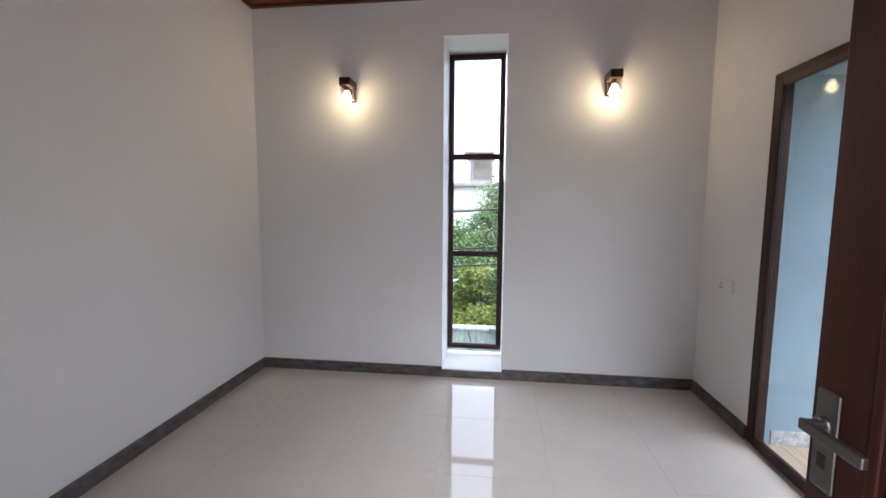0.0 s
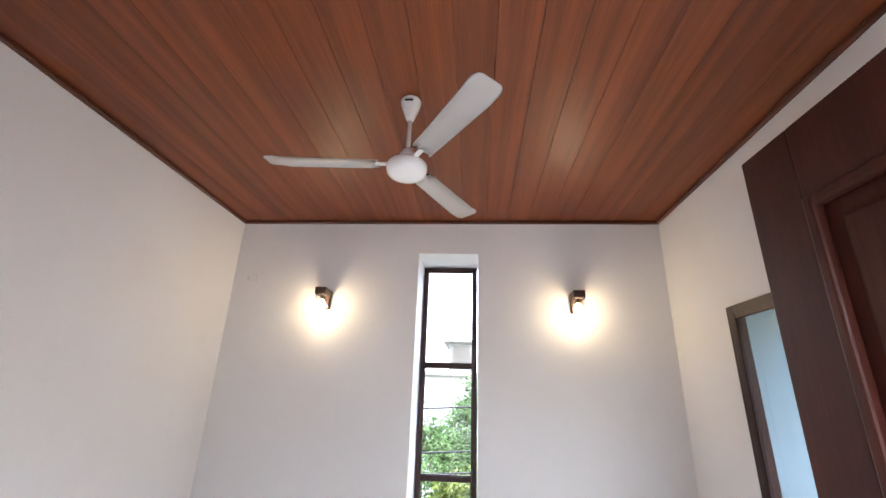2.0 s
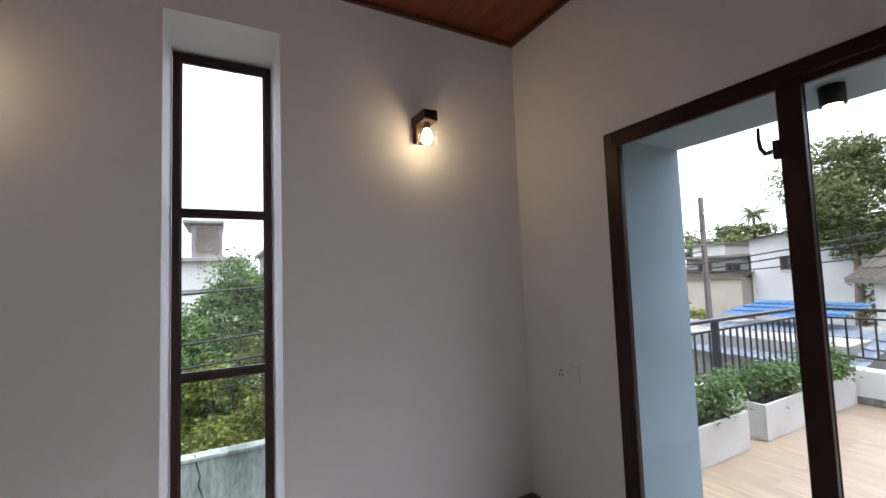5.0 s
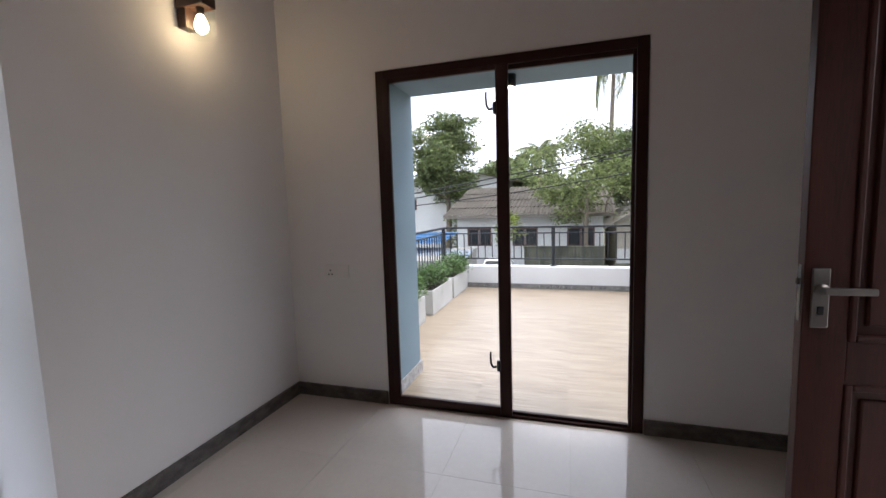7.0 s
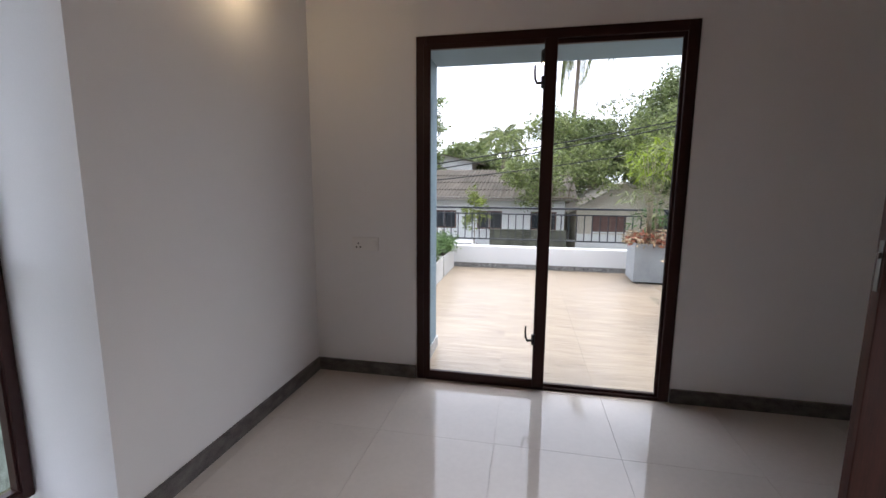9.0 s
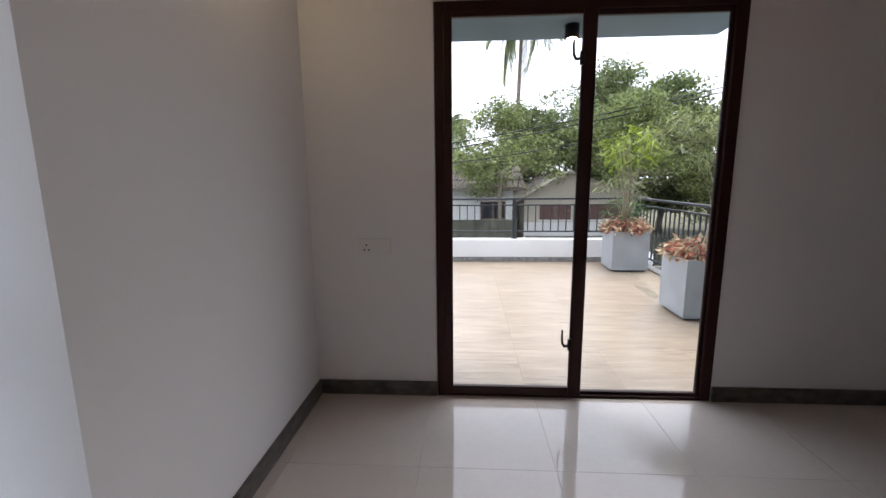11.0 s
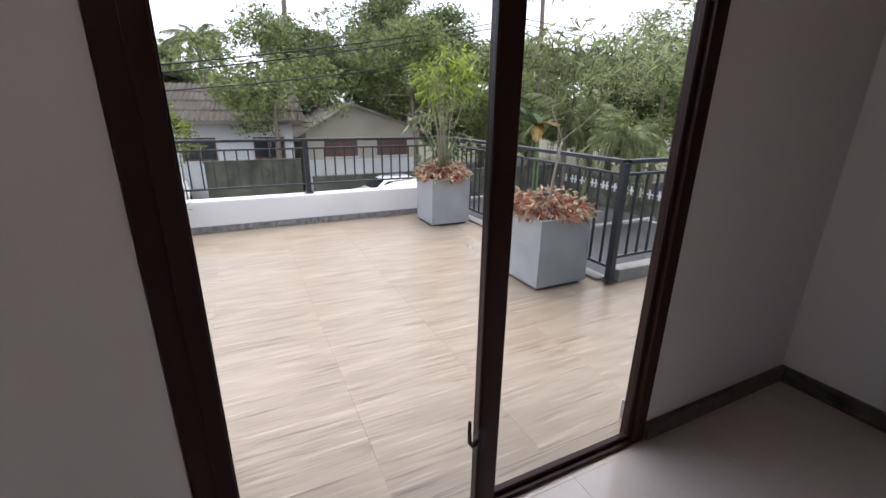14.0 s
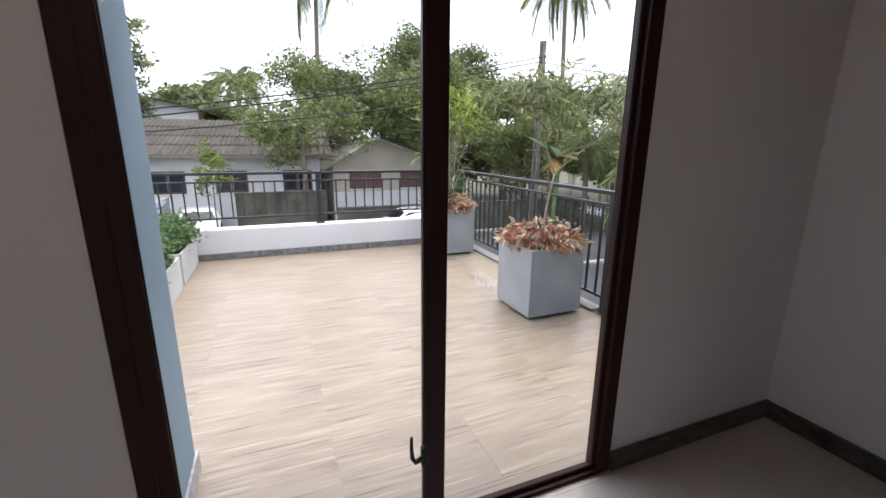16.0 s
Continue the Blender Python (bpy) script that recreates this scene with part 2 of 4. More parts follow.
# ---- builders ----
def add_box(bm, lo, hi, bevel=0.0):
    made = bmesh.ops.create_cube(bm, size=1.0)["verts"]
    for v in made:
        v.co = Vector([lo[i] + (v.co[i] + 0.5) * (hi[i] - lo[i]) for i in range(3)])
    if bevel:
        edges = list({e for v in made for e in v.link_edges})
        bmesh.ops.bevel(bm, geom=edges, offset=bevel, segments=2, affect="EDGES", profile=0.5)
    return bm


def box(lo, hi, bevel=0.0):
    return add_box(bmesh.new(), lo, hi, bevel)


def boxes(*pairs, bevel=0.0):
    bm = bmesh.new()
    for lo, hi in pairs:
        add_box(bm, lo, hi, bevel)
    return bm


def lathe(profile, segments=32, axis=Vector((0, 0, 0))):
    """A turned body about z from (radius, height) pairs."""
    bm = bmesh.new()
    rings = []
    for r, z in profile:
        rings.append([bm.verts.new(axis + Vector((r * math.cos(a), r * math.sin(a), z)))
                      for a in (2 * math.pi * i / segments for i in range(segments))])
    for a, b in zip(rings, rings[1:]):
        for i in range(segments):
            bm.faces.new((a[i], a[(i + 1) % segments], b[(i + 1) % segments], b[i]))
    for ring in (rings[0], rings[-1]):
        bm.faces.new(ring)
    bmesh.ops.recalc_face_normals(bm, faces=bm.faces)
    for f in bm.faces:
        f.smooth = True
    return bm


def add_tube(bm, points, radii, sides=8):
    """A tapered tube along points."""
    pts = [Vector(p) for p in points]
    rings = []
    for i, p in enumerate(pts):
        d = (pts[min(i + 1, len(pts) - 1)] - pts[max(i - 1, 0)]).normalized()
        side = d.cross(Vector((0, 0, 1)) if abs(d.z) < 0.95 else Vector((1, 0, 0))).normalized()
        up = side.cross(d)
        r = radii[i] if isinstance(radii, (list, tuple)) else radii
        rings.append([bm.verts.new(p + r * (math.cos(a) * side + math.sin(a) * up))
                      for a in (2 * math.pi * k / sides for k in range(sides))])
    for a, b in zip(rings, rings[1:]):
        for k in range(sides):
            f = bm.faces.new((a[k], a[(k + 1) % sides], b[(k + 1) % sides], b[k]))
            f.smooth = True
    bm.faces.new(rings[0])
    bm.faces.new(rings[-1])
    return bm


def tube(points, radii, sides=8):
    return add_tube(bmesh.new(), points, radii, sides)


def link(name, bm, mat):
    me = bpy.data.meshes.new(name)
    bmesh.ops.recalc_face_normals(bm, faces=bm.faces)
    bm.to_mesh(me)
    bm.free()
    me.materials.append(mat)
    return new(name, me)


def part(name, bm, mat, parent, label=""):
    ob = link(name, bm, mat)
    ob.parent = parent
    if label:
        ob["label"] = label
    return ob


def piece(name, mesh, parent, at=(0, 0, 0)):
    ob = new(name, mesh)
    ob.parent = parent
    ob.location = at
    return ob


def mesh_of(name, bm, mat):
    me = bpy.data.meshes.new(name)
    bmesh.ops.recalc_face_normals(bm, faces=bm.faces)
    bm.to_mesh(me)
    bm.free()
    me.materials.append(mat)
    return me


def structure(name, bm, mat, label, category):
    return tagged(link(name, bm, mat), label, category, kind="structure")


def thing(name, label, category, group="", at=(0, 0, 0)):
    ob = new(name)
    ob.empty_display_size = 0.1
    ob.location = at
    return tagged(ob, label, category, group)


def leaf_mesh(name, centres, size, mat, aspect=0.45, seed=1, droop=0.3, spread=1.0, along=None):
    """Many small folded leaves, one at each centre."""
    rng = np.random.default_rng(seed)
    c = np.asarray(centres, float)
    n = len(c)
    d = rng.normal(size=(n, 3)) * (1, 1, spread * 0.6) if along is None else np.asarray(along) + rng.normal(size=(n, 3)) * 0.35
    d[:, 2] -= droop
    d /= np.linalg.norm(d, axis=1)[:, None] + 1e-9
    s = np.cross(d, rng.normal(size=(n, 3)))
    s /= np.linalg.norm(s, axis=1)[:, None] + 1e-9
    k = np.cross(s, d)
    ln = (size * rng.uniform(0.6, 1.3, n))[:, None]
    w = ln * aspect * 0.5
    v = np.stack([c, c + d * ln * 0.45 + s * w + k * w * 0.3, c + d * ln - k * w * 0.4, c + d * ln * 0.45 - s * w + k * w * 0.3], 1)
    f = np.arange(4 * n).reshape(n, 4)
    faces = np.concatenate([f[:, [0, 1, 2]], f[:, [0, 2, 3]]])
    me = bpy.data.meshes.new(name)
    me.from_pydata(v.reshape(-1, 3).tolist(), [], faces.tolist())
    me.materials.append(mat)
    return me


# ---- the room: 3.53 x 3.26 x 3.0 m ----
RX, RY, RZ = -3.53, -3.257, 3.0
WX0, WX1, WZ0, WZ1 = -1.963, -1.471, 0.064, 2.71       # slit window opening
DY0, DY1, DZ = -2.263, -0.706, 2.15                   # sliding door opening
EX0, EX1, EZ = -1.93, -0.90, 2.09                      # entrance doorway

floor = structure("floor", box((RX - 0.15, RY - 0.0, -0.2), (0, 0, -0.003)), M_grout, "cream polished porcelain tiled floor with thin grout joints", "floor")
wall_north = structure("wall_north", boxes(((RX, 0, -0.2), (WX0, 0.46, RZ + 0.2)), ((WX1, 0, -0.2), (0.2, 0.46, RZ + 0.2)),
                                           ((WX0, 0, -0.2), (WX1, 0.46, WZ0)), ((WX0, 0, WZ1), (WX1, 0.46, RZ + 0.2))),
                       M_wall, "plain white painted plaster wall with a tall slit opening", "wall")
wall_east = structure("wall_east", boxes(((0, DY1, -0.2), (0.12, 0, RZ + 0.2)), ((0, RY - 0.15, -0.2), (0.062, DY0, RZ + 0.2)), ((0.062, RY - 0.15, -0.2), (0.12, DY0 - 0.08, RZ + 0.2)),
                                         ((0, DY0, DZ), (0.12, DY1, RZ + 0.2)), ((0, DY0, -0.2), (0.046, DY1, -0.002))),
                      M_wall, "plain white painted plaster wall around a sliding glass door", "wall")
wall_west = structure("wall_west", box((RX - 0.15, RY, -0.2), (RX, 0.46, RZ + 0.2)), M_wall, "plain white painted plaster wall", "wall")
wall_south = structure("wall_south", boxes(((RX - 0.15, RY - 0.15, -0.2), (EX0, RY, RZ + 0.2)), ((EX1, RY - 0.15, -0.2), (0, RY, RZ + 0.2)),
                                           ((EX0, RY - 0.15, EZ), (EX1, RY, RZ + 0.2)), ((EX0, RY - 0.15, -0.2), (EX1, RY, -0.002))),
                       M_wall, "plain white painted plaster wall with a doorway", "wall")

# hall behind the doorway, never in view
structure("hall_shell", boxes(((-4.0, -6.6, -0.2), (0.0, RY - 0.15, -0.01)), ((-4.0, -6.6, RZ), (0.0, RY - 0.15, RZ + 0.2)),
                              ((-4.15, -6.6, -0.2), (-4.0, RY - 0.15, RZ + 0.2)), ((0.0, -6.6, -0.2), (0.12, RY - 0.15, RZ + 0.2)),
                              ((-4.0, -6.75, -0.2), (0.0, -6.6, RZ + 0.2))), M_wall, "plain white hall outside the room", "hall")

# ceiling of boards running away from the doorway
bm = bmesh.new()
boards = 20
bw = -RX / boards
for i in range(boards):
    add_box(bm, (RX + i * bw + 0.0008, RY, RZ), (RX + (i + 1) * bw - 0.0008, 0, RZ + 0.015), 0.0012)
add_box(bm, (RX, RY, RZ + 0.018), (0, 0, RZ + 0.05))
ceiling = structure("ceiling", bm, M_ceiling, "glossy reddish-brown wood plank ceiling", "ceiling")
structure("cornice_trim", boxes(((RX, -0.03, RZ - 0.025), (0, -0.001, RZ - 0.002)), ((RX, RY + 0.001, RZ - 0.025), (0, RY + 0.03, RZ - 0.002)),
                                ((RX + 0.001, RY + 0.03, RZ - 0.025), (RX + 0.03, -0.03, RZ - 0.002)),
                                ((-0.03, RY + 0.03, RZ - 0.025), (-0.001, -0.03, RZ - 0.002)), bevel=0.005),
          M_trim, "thin dark wood moulding along the ceiling edge", "trim")
BT, BH = 0.02, 0.085
structure("baseboard", boxes(((RX, -BT, 0), (WX0, -0.001, BH)), ((WX1, -BT, 0), (-BT, -0.001, BH)), ((WX0, -BT, 0), (WX1, -0.001, 0.062)),
                             ((RX + 0.001, RY + BT, 0), (RX + BT, -BT, BH)),
                             ((-BT, DY1 + 0.002, 0), (-0.001, -0.001, BH)), ((-BT, RY, 0), (-0.001, DY0 - 0.002, BH)),
                             ((RX, RY + 0.001, 0), (EX0 - 0.07, RY + BT, BH)), ((EX1 + 0.07, RY + 0.001, 0), (-BT, RY + BT, BH)), bevel=0.002),
          M_granite, "dark grey granite skirting along the walls", "baseboard")


# ---- slit window ----
def slit_window():
    win = thing("window_1", "tall narrow brown-framed window with three panes", "window", at=((WX0 + WX1) / 2, 0.39, WZ0))
    win["kind"] = "structure"
    x0, x1, z0, z1 = WX0 + 0.006, WX1 - 0.006, 0.117 - WZ0, WZ1 - 0.012 - WZ0
    cx = (WX0 + WX1) / 2
    x0, x1 = x0 - cx, x1 - cx
    fw = 0.036
    part("window_frame", boxes(((x0, -0.02, z0), (x0 + fw, 0.04, z1)), ((x1 - fw, -0.02, z0), (x1, 0.04, z1)),
                               ((x0 + fw, -0.02, z0), (x1 - fw, 0.04, z0 + fw)), ((x0 + fw, -0.02, z1 - fw), (x1 - fw, 0.04, z1)), bevel=0.003), M_alu, win)
    zs = [z0 + fw, 0.987 - WZ0, 1.838 - WZ0, z1 - fw]
    for z in zs[1:3]:
        part("transom", box((x0 + fw, -0.016, z - 0.017), (x1 - fw, 0.036, z + 0.017), 0.003), M_alu, win)
    for a, b in zip(zs, zs[1:]):
        g = part("pane", box((x0 + fw - 0.004, 0.008, a), (x1 - fw + 0.004, 0.013, b)), M_glass, win)
        g.visible_shadow = False
        lo, hi = a + (0.017 if a != zs[0] else 0), b - (0.017 if b != zs[-1] else 0)
        part("glazing_bead", boxes(((x0 + fw, -0.008, lo), (x0 + fw + 0.008, 0.007, hi)), ((x1 - fw - 0.008, -0.008, lo), (x1 - fw, 0.007, hi)),
                                   ((x0 + fw + 0.008, -0.008, lo), (x1 - fw - 0.008, 0.007, lo + 0.008)),
                                   ((x0 + fw + 0.008, -0.008, hi - 0.008), (x1 - fw - 0.008, 0.007, hi))), M_alu, win)
    return win


slit_window()


# ---- sliding glass door ----
def latch_parts(parent, y, z):
    body = part("latch", box((-0.038, y - 0.011, z - 0.035), (-0.018, y + 0.011, z + 0.032), 0.004), M_black, parent, "black hook latch")
    pts = [(-0.033, y + 0.012, z - 0.005), (-0.037, y + 0.032, z - 0.008), (-0.041, y + 0.044, z + 0.012), (-0.043, y + 0.047, z + 0.05), (-0.041, y + 0.046, z + 0.088)]
    part("hook", tube(pts, [0.009, 0.008, 0.007, 0.006, 0.005]), M_black, body)


def sliding_door():
    d = thing("door_1", "dark brown aluminium two-leaf sliding glass door, shut", "sliding door", at=(0, 0, 0))
    d["kind"] = "structure"
    fw, mid = 0.058, -1.497
    y0, y1 = DY0 + 0.004, DY1 - 0.004
    part("door_frame", boxes(((-0.010, y0, 0), (0.062, y0 + fw, DZ - 0.004)), ((-0.010, y1 - fw, 0), (0.06, y1, DZ - 0.004)),
                             ((-0.010, y0 + fw, DZ - fw), (0.06, y1 - fw, DZ - 0.004)), ((-0.010, y0 + fw, 0), (0.046, y1 - fw, 0.013)), bevel=0.004), M_alu, d)
    part("bottom_track", boxes(((-0.008, mid, 0.013), (-0.003, y1 - fw, 0.017)), ((0.018, y0 + fw, 0.013), (0.023, y1 - fw, 0.017))), M_alu, d)
    part("track_cover", box((-0.009, y0 + fw, 0.0135), (0.005, mid - 0.036, 0.018), 0.001), M_alu, d)
    for name, a, b, x, left in (("inner_leaf", mid - 0.034, y1 - fw + 0.012, -0.018, 1), ("outer_leaf", y0 + fw - 0.012, mid + 0.03, 0.009, 0)):
        zb, zt = 0.018, DZ - fw + 0.004
        s0 = 0.07 if left else 0.028
        s1 = 0.042 if left else 0.06
        leaf = part(name, boxes(((x, a, zb), (x + 0.026, a + s0, zt)), ((x, b - s1, zb), (x + 0.026, b, zt)),
                                ((x, a + s0, zb), (x + 0.026, b - s1, zb + (0.05 if left else 0.018))), ((x, a + s0, zt - 0.03), (x + 0.026, b - s1, zt)), bevel=0.004), M_alu, d)
        g = part("pane", box((x + 0.010, a + s0 - 0.005, zb + 0.018), (x + 0.016, b - s1 + 0.005, zt - 0.025)), M_glass, leaf)
        g.visible_shadow = False
        part("gasket", boxes(((x + 0.005, a + s0, zb + 0.05), (x + 0.009, a + s0 + 0.003, zt - 0.03)), ((x + 0.005, b - s1 - 0.003, zb + 0.05), (x + 0.009, b - s1, zt - 0.03))), M_rubber, leaf)
    for z in (0.335, 1.855):
        latch_parts(d, -1.456, z)
    return d


sliding_door()


# ---- entrance door, standing open ----
def panel_door():
    w, h, th = 0.81, 2.04, 0.04
    hinge = (-0.955, RY - 0.085, 0.008)
    d = thing("door_2", "dark red-brown panelled wooden door, standing open", "door", at=hinge)
    d["kind"] = "structure"
    st, mid, rail_z = 0.115, 0.045, [(0.0, 0.2), (0.735, 0.865), (h - 0.13, h)]
    part("stile", box((0, 0, 0), (th, st, h), 0.003), M_door, d)
    part("stile", box((0, w - st, 0), (th, w, h), 0.003), M_door, d)
    part("muntin", box((0.0005, w / 2 - mid, 0.2), (th - 0.0005, w / 2 + mid, h - 0.13), 0.003), M_door, d)
    for za, zb in rail_z:
        part("rail", boxes(((0.0003, st, za), (th - 0.0003, w / 2 - mid, zb)), ((0.0003, w / 2 + mid, za), (th - 0.0003, w - st, zb)),
                           *([((0.0003, w / 2 - mid, za), (th - 0.0003, w / 2 + mid, zb))] if za in (0.0, h - 0.13) else []), bevel=0.002), M_door, d)
    for ya, yb in ((st, w / 2 - mid), (w / 2 + mid, w - st)):
        for za, zb in ((0.2, 0.735), (0.865, h - 0.13)):
            part("door_panel", boxes(((0.014, ya - 0.004, za - 0.004), (th - 0.014, yb + 0.004, zb + 0.004)), ((0.005, ya + 0.045, za + 0.045), (th - 0.005, yb - 0.045, zb - 0.045)), bevel=0.008), M_door, d)
            bd = 0.02
            for x0, x1 in ((-0.006, 0.013), (th - 0.013, th + 0.006)):
                part("panel_moulding", boxes(((x0, ya, za), (x1, ya + bd, zb)), ((x0, yb - bd, za), (x1, yb, zb)),
                                             ((x0, ya + bd, za), (x1, yb - bd, za + bd)), ((x0, ya + bd, zb - bd), (x1, yb - bd, zb)), bevel=0.005), M_door, d)
    yh = w - 0.04
    hd = part("door_handle", box((-0.008, yh - 0.023, 0.905), (-0.0005, yh + 0.023, 1.083), 0.004), M_steel, d, "brushed steel lever handle on a long plate")
    part("lever", boxes(((-0.042, yh - 0.009, 1.012), (-0.0005, yh + 0.009, 1.030)), ((-0.046, yh - 0.115, 1.011), (-0.034, yh + 0.009, 1.031)), bevel=0.003), M_steel, hd)
    part("rose", lathe([(0.017, -0.005), (0.017, 0.005)], 18), M_steel, hd).matrix_local = pose(-0.011, yh, 1.021, 0, 90, 0)
    part("keyhole", box((-0.0105, yh - 0.008, 0.945), (-0.008, yh + 0.008, 0.97), 0.001), M_black, hd)
    part("lock_face", box((0.012, w, 0.92), (0.028, w + 0.002, 1.09)), M_steel, d, "steel lock face plate on the door edge")
    part("latch_bolt", box((0.015, w + 0.002, 1.03), (0.025, w + 0.010, 1.05), 0.002), M_steel, d)
    for z in (0.25, 1.0, 1.8):
        part("hinge", lathe([(0.007, z - 0.05), (0.007, z + 0.05)], 10, Vector((th + 0.006, -0.006, 0))), M_steel, d)
    d.rotation_euler = (0, 0, radians(1.8))
    return d


panel_door()
structure("door_lining", boxes(((EX0 - 0.06, RY - 0.156, 0), (EX0 + 0.03, RY + 0.012, EZ)), ((EX1 - 0.012, RY - 0.156, 0), (EX1 + 0.06, RY + 0.012, EZ)),
                               ((EX0 - 0.06, RY - 0.156, EZ - 0.015), (EX1 + 0.06, RY + 0.012, EZ + 0.05)), bevel=0.004), M_door, "dark wooden door lining round the doorway", "trim")


# ---- ceiling fan ----
def ceiling_fan():
    fan = thing("ceiling_fan", "white three-blade ceiling fan hanging from a short rod", "ceiling fan", at=(-1.822, -1.555, RZ))
    part("canopy", lathe([(0.012, -0.122), (0.02, -0.112), (0.037, -0.065), (0.05, -0.025), (0.053, -0.008), (0.05, -0.001)]), M_fan, fan)
    part("maker_mark", box((-0.022, -0.0525, -0.032), (0.018, -0.046, -0.024)), M_black, fan, "small dark maker's mark")
    part("rod", lathe([(0.011, -0.33), (0.011, -0.12)], 14), M_fan, fan)
    part("lower_cover", lathe([(0.052, -0.346), (0.044, -0.32), (0.028, -0.29), (0.015, -0.275)]), M_fan, fan)
    part("motor", lathe([(0.02, -0.440), (0.052, -0.436), (0.08, -0.424), (0.094, -0.408), (0.098, -0.388), (0.098, -0.372), (0.088, -0.358), (0.078, -0.352), (0.055, -0.345)]), M_fan, fan)
    for deg in (184, 65, -55.5):
        bm = bmesh.new()
        rows = []
        for u in (0, 0.1, 0.25, 0.4, 0.55, 0.7, 0.82, 0.9, 0.93, 0.955, 0.975, 0.99, 1.0):
            r = 0.135 + 0.54 * u
            half = 0.052 + 0.016 * u
            if u > 0.9:
                half *= 0.55 + 0.45 * math.sqrt(max(0.0, 1 - ((u - 0.9) / 0.1) ** 2))
            tilt = radians(-10)
            row = []
            for s, lift in ((-1, -0.007), (-0.86, -0.006), (-0.78, 0.002), (0, 0.004), (0.78, 0.002), (0.86, -0.006), (1, -0.007)):
                row.append(bm.verts.new((r, s * half * math.cos(tilt), s * half * math.sin(tilt) + lift * (1.0 if u < 0.9 else 0.0))))
            rows.append(row)
        for a, b in zip(rows, rows[1:]):
            for k in range(6):
                bm.faces.new((a[k], a[k + 1], b[k + 1], b[k])).smooth = True
        bmesh.ops.solidify(bm, geom=bm.faces[:], thickness=0.004)
        bl = part("blade", bm, M_fan, fan)
        bl.location, bl.rotation_euler = (0, 0, -0.360), (0, 0, radians(deg))
        part("blade_bracket", boxes(((0.075, -0.013, -0.006), (0.15, 0.013, 0.002)), bevel=0.002), M_fan, bl)
    return fan


ceiling_fan()


# ---- wall lamps ----
def wall_lamp(x):
    lamp = thing("wall_lamp", "lit wall lamp with dark wooden bracket and clear glass shade", "wall lamp", "pair of wall lamps", (x, 0, 2.376))
    part("back_plate", box((-0.036, -0.055, -0.15), (0.036, -0.001, -0.059), 0.003), M_lamp, lamp)
    part("cap", box((-0.043, -0.168, -0.058), (0.043, -0.001, 0), 0.003), M_lamp, lamp)
    part("socket", lathe([(0.016, -0.09), (0.017, -0.075), (0.02, -0.058)], 16, Vector((0, -0.112, 0))), M_steel, lamp)
    b = part("bulb", lathe([(0.006, -0.182), (0.024, -0.170), (0.032, -0.148), (0.028, -0.122), (0.014, -0.092)], 20, Vector((0, -0.112, 0))), M_bulb, lamp, "glowing warm bulb")
    b.visible_shadow = False
    sh = part("glass_shade", boxes(((-0.041, -0.163, -0.2), (-0.038, -0.06, -0.058)), ((0.038, -0.163, -0.2), (0.041, -0.06, -0.058)),
                                   ((-0.038, -0.163, -0.2), (0.038, -0.160, -0.058)), ((-0.038, -0.063, -0.2), (0.038, -0.06, -0.058))), M_glass, lamp)
    sh.visible_shadow = False
    light = new("lamp_light", bpy.data.lights.new("lamp_light", "POINT"))
    light.data.energy, light.data.color, light.data.shadow_soft_size = BULB_WATTS, (1.0, 0.70, 0.36), 0.06
    light.location = (x, -0.092, 2.376 - 0.186)
    return lamp


wall_lamp(-2.704)
wall_lamp(-0.716)


# ---- sockets ----
def socket_plate(x0, y, z, wide):
    s = thing("wall_socket", "white double wall socket plate", "socket", at=(0, y, z))
    part("plate", box((-0.009, -wide / 2, -0.043), (-0.001, wide / 2, 0.043), 0.003), M_plastic, s)
    part("rocker", box((-0.0125, -wide * 0.42, -0.018), (-0.009, -wide * 0.3, 0.018), 0.001), M_plastic, s)
    for dy, dz in ((0, 0.004), (-0.0125, -0.022), (0.0125, -0.022)):
        part("pin_hole", box((-0.0105, wide * 0.25 + dy - 0.004, dz - 0.005), (-0.009, wide * 0.25 + dy + 0.004, dz + 0.005)), M_dark, s)
    return s


socket_plate(0, -0.362, 0.892, 0.185)
sw = thing("junction_plate", "small white square blanking plate high on the wall", "wall plate", at=(-3.37, 0, 2.48))
part("plate", box((-0.045, -0.009, -0.04), (0.045, -0.001, 0.04), 0.003), M_plastic, sw)
part("screw", lathe([(0.004, -0.002), (0.004, 0.002)], 8), M_steel, sw).matrix_local = pose(-0.03, -0.0105, 0, 90, 0, 0)

# ---- outside of the house ----
structure("exterior_wall", boxes(((0.1205, DY1 + 0.0, -3.2), (0.126, 0.458, 3.4)), ((0.1205, -6.6, -3.2), (0.126, DY0 - 0.08, 3.4)), ((0.0622, DY0 - 0.0796, -0.018), (0.126, DY0 - 0.0766, DZ)), ((0.0622, DY0 - 0.0762, -0.018), (0.0652, DY0, DZ)), ((0.1205, DY0, DZ), (0.126, DY1, 3.4)),
                                 ((0.1205, DY0, -3.2), (0.126, DY1, -0.205))), M_blue, "pale blue painted outside wall face", "wall")
structure("door_sill", box((0.0465, DY0 - 0.076, -0.2), (0.1275, DY1, -0.0195), 0.001), M_deck, "wood-look tile threshold outside the sliding door", "trim")
structure("door_reveal", boxes(((0.062, DY1 - 0.0036, -0.018), (0.1275, DY1 - 0.0004, DZ - 0.004)), ((0.066, DY0 - 0.07, DZ - 0.0036), (0.1275, DY1 - 0.004, DZ - 0.0004))),
          M_blue, "pale blue painted reveal round the sliding door", "trim")
